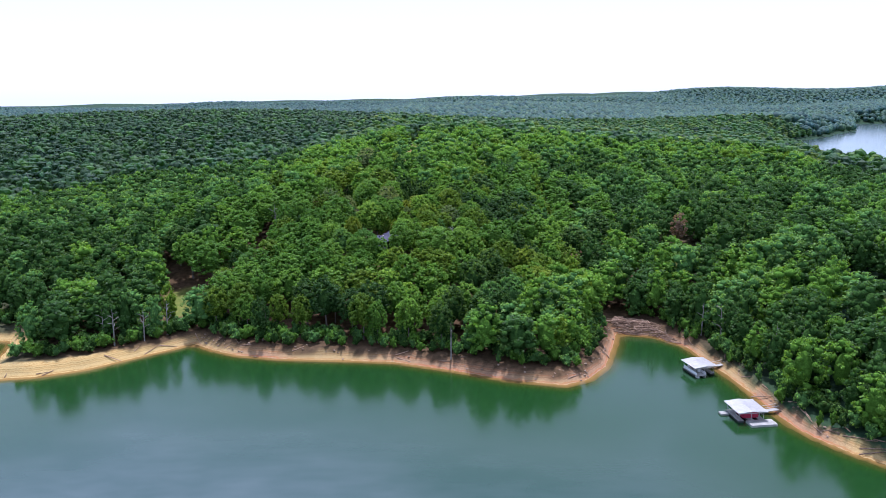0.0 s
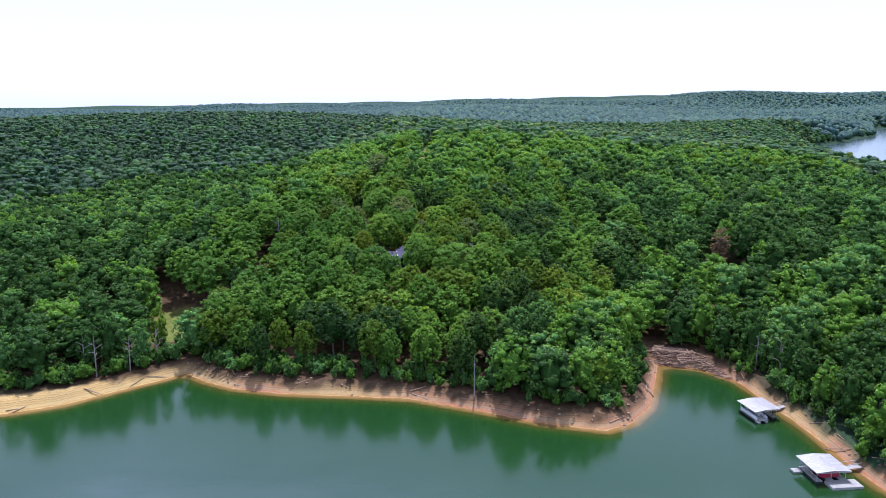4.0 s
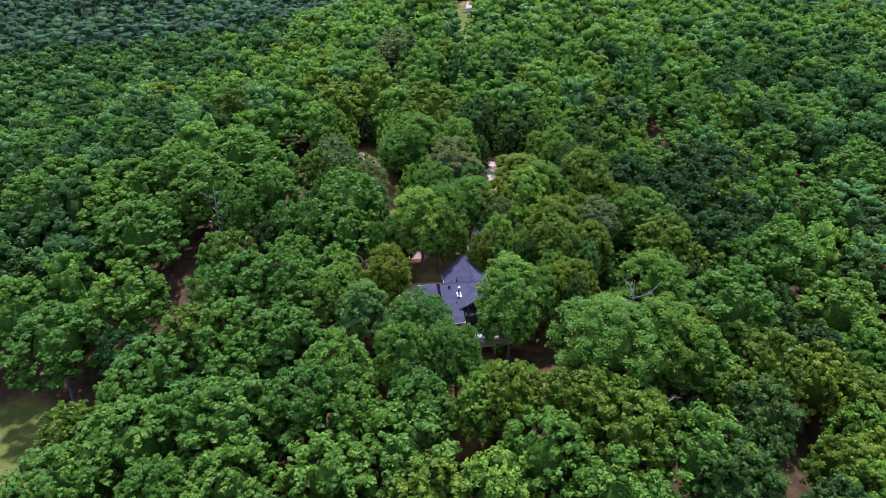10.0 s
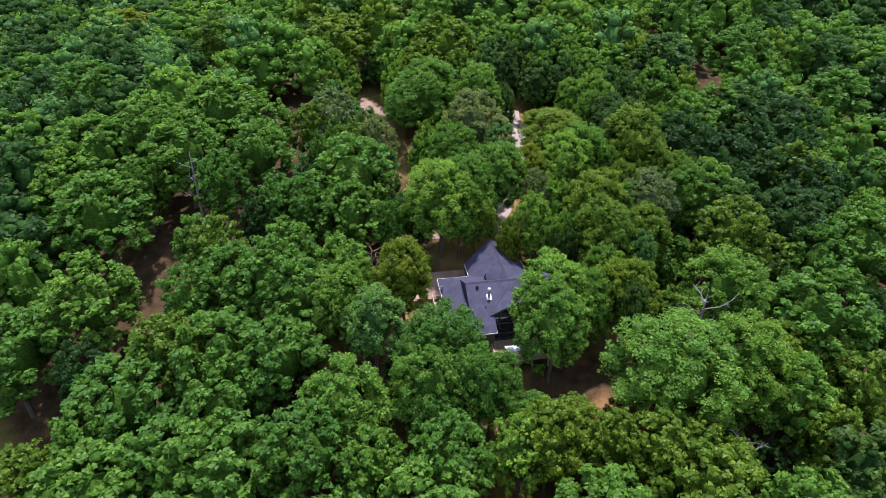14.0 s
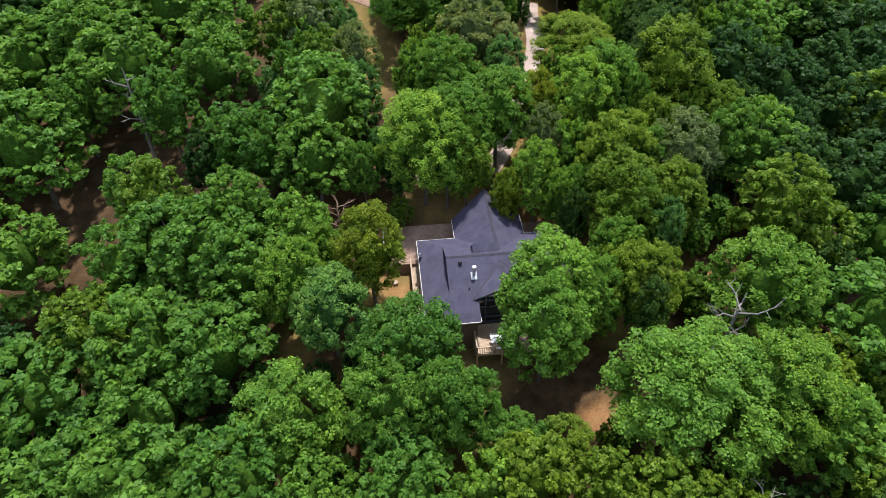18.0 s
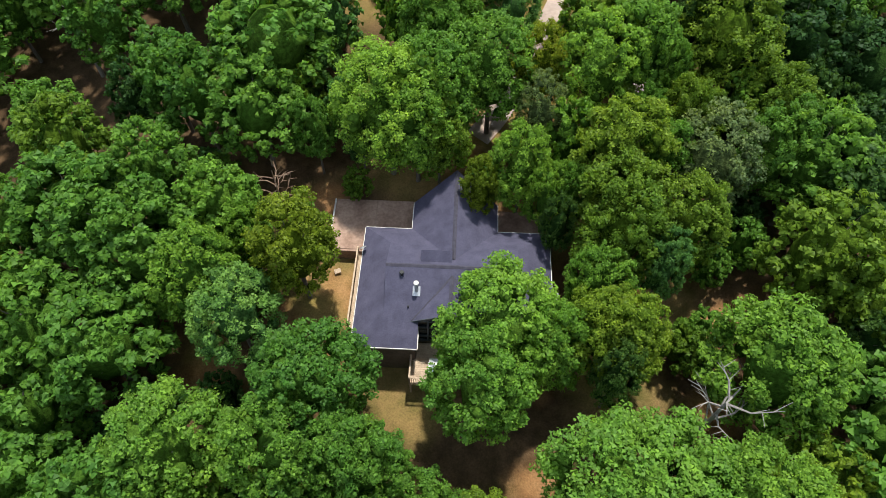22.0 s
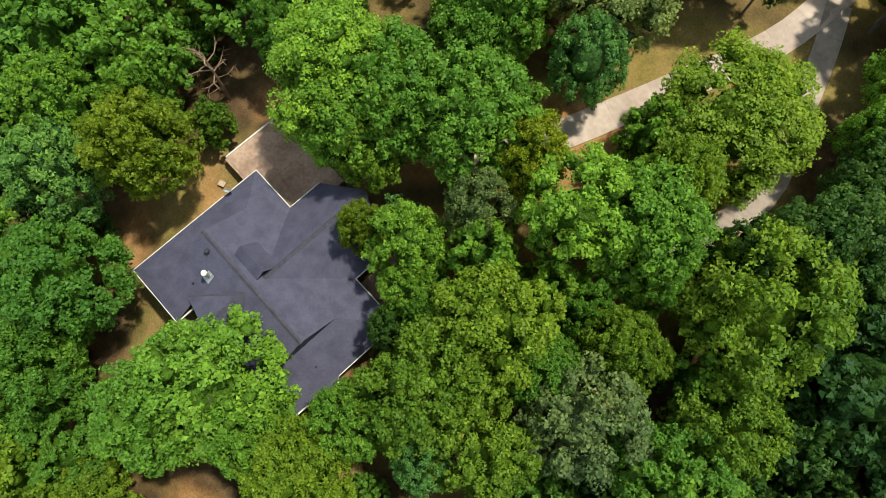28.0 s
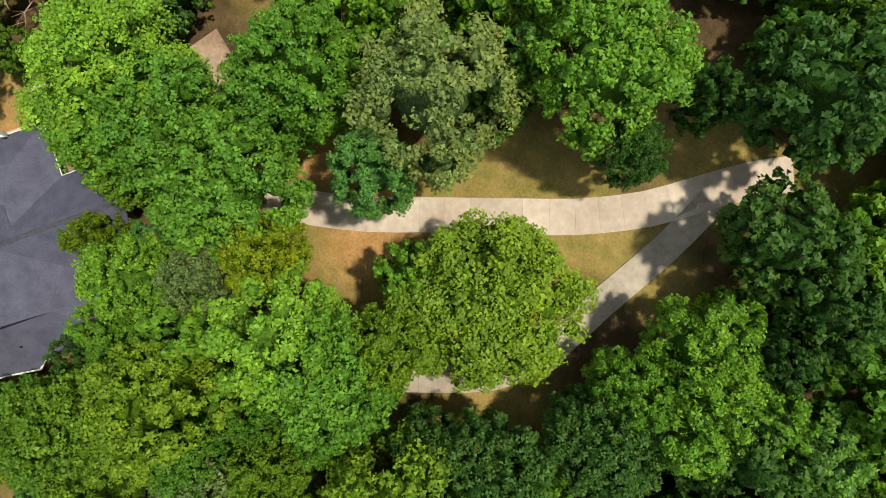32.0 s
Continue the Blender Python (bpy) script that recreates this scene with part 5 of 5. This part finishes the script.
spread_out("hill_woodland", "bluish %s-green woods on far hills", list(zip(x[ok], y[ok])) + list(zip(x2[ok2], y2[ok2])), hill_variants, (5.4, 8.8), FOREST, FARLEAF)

# low shrubs along the top of the bank
x, y = free_spots(-110, 110, -120, 5, 2.3, lower=2.7)
d = inland(x, y)
ok = (d < 10.5) & (RNG.uniform(0, 1, len(x)) < 0.75)
shrub = [crown_arrays(np.random.RandomState(60 + k), 6, 4.0, 0.3, 7.5, 200, 0.42, ICO1, 0.8, 4, 0.42) for k in range(4)]
low = [(v * (1, 1, 0.62), t, q) for v, t, q in shrub]
for tint, part_of in (("bluish", 0), ("mid", 1), ("deep", 2)):
    spots = [(a, b, RNG.uniform(0.45, 1.6) + 0.6 * smooth(3, 6, float(inland(a, b)))) for k, (a, b) in enumerate(zip(x[ok], y[ok])) if k % 3 == part_of]
    tagged(massed("shrubs", "low %s-green shrubs along the wooded bank" % tint, spots, low, LEAF[tint], CORE_SHADE[tint]), category="shrubs")


# ---- dead trees, snags, stones and small things ----
def bare_tree(at, high, spread, seed, label, mat=DEADWOOD, limbs=9, lean=0.0):
    rr = random.Random(seed)
    x, y = at
    ob = thing("dead_tree", label, "dead tree", (x, y, float(level(x, y)) - 0.1), rr.uniform(0, 360))
    r = 0.04 + high * 0.012
    top = Vector((lean * high, 0, high))
    part("trunk", tube_bm([(0, 0, -0.4), top * 0.35, top * 0.7, top], (r * 1.2, r, r * 0.7, r * 0.2), 7), mat, ob)
    for i in range(limbs):
        k = 0.42 + 0.52 * i / limbs
        a = 2.4 * i + rr.uniform(-0.4, 0.4)
        st = top * k
        n = spread * (1.1 - 0.55 * k) * rr.uniform(0.7, 1.2)
        mid = st + Vector((math.cos(a) * n * 0.5, math.sin(a) * n * 0.5, n * 0.28))
        en = st + Vector((math.cos(a + 0.25) * n, math.sin(a + 0.25) * n, n * rr.uniform(0.4, 0.75)))
        b = tube_bm([st, mid, en], (r * 0.5, r * 0.34, r * 0.08), 5)
        for q in range(3):
            p = mid.lerp(en, q / 3)
            w = a + rr.choice((-1, 1)) * rr.uniform(0.5, 1.1)
            tube_bm([p, p + Vector((math.cos(w), math.sin(w), rr.uniform(0.1, 0.7))) * n * 0.4], (r * 0.2, r * 0.05), 4, b)
        part("branch", b, mat, ob)
    return ob


bare_tree((20.9, -5.6), 11.0, 3.5, 3, "bleached leafless dead tree with forked limbs", limbs=10)
bare_tree((-37.4, 21.0), 12.5, 2.6, 4, "slender grey dead tree standing over the wood", limbs=8)
bare_tree((20.8, -19.0), 9.0, 3.4, 5, "grey leafless dead tree among oaks", limbs=8)
bare_tree((-13.3, 7.4), 6.6, 2.3, 6, "small grey-brown leafless shrub tree", DRIFT, 12)
bare_tree((19.1, -54.4), 9.0, 0.5, 7, "bleached branchless snag at the water's edge", limbs=3)
for i, (x, y, h) in enumerate(((-63, -44, 9.5), (-53, -36.5, 9), (-57, -41, 8.5), (-66, -43, 9), (82, -42, 9), (84.5, -48, 10), (90, -62, 10), (94, -66, 9.5), (97, -70, 9))):
    bare_tree((x, y), h, 2.2, 20 + i, "pale bare snag at the edge of the wood", limbs=6, lean=0.06)
# the rust-brown dying tree on the far side of the cove
rs = np.random.RandomState(77)
RUST = foliage("rust_brown_leaves", (0.17, 0.13, 0.105), 0.3)
v, t, q = crown_arrays(rs, 26, 2.9, 3.0, 13.5, 2600, 0.2, ICO1, 0.5, 5, 0.26)
brown = thing("tree", "dying tree with rust-brown leaves across the cove", "tree", (93, 8, float(level(93, 8))))
ob = new("crown", raw_mesh("crown", v, [(t, 0, True), (q, 0, False)], [RUST]))
ob.parent = brown
part("trunk", trunk_bm(rs, 15, 0.2, 2.0), BARK, brown)


def boulder(x, y, r, label, mat=STONE, flat=0.6):
    rr = np.random.RandomState(int(abs(x * 37 + y * 11) * 10) % 9999)
    v, f = ICO2
    w = v * (1 + 0.16 * rr.standard_normal((len(v), 1))) * (r * rr.uniform(0.8, 1.3), r, r * flat)
    ob = new("rock", raw_mesh("rock", w, [(f, 0, False)], [mat]))
    ob.matrix_basis = pose(x, y, max(-0.05, float(level(x, y))) + r * flat * 0.35, 0, 0, rr.uniform(0, 360))
    return tagged(ob, label, "rock", "rocks on the shore")


rr = random.Random(9)
for i in range(110):
    k = rr.uniform(17.0, 36.5)
    a, b = SHORE[int(k)], SHORE[int(k) + 1]
    x, y = a + (b - a) * (k % 1)
    d = (b - a) / np.hypot(*(b - a))
    off = abs(rr.gauss(1.2, 0.9))
    boulder(x - d[1] * off, y + d[0] * off, rr.uniform(0.1, 0.3), "weathered tan rock on the eroded bank")
tagged(boulder(7.1, 29.1, 0.22, "pale stone on the bare soil beside the driveway", WHITE), group="stones by the drive")
box = thing("utility_box", "low tan utility box on the lawn", "utility box", (-7.6, 3.4, float(level(-7.6, 3.4))), 30)
part("body", box_bm((0.5, 0.4, 0.26), (0, 0, 0.1), 0.03), DECKWOOD, box)
part("lid", box_bm((0.54, 0.44, 0.05), (0, 0, 0.25), 0.012), DECKWOOD, box)
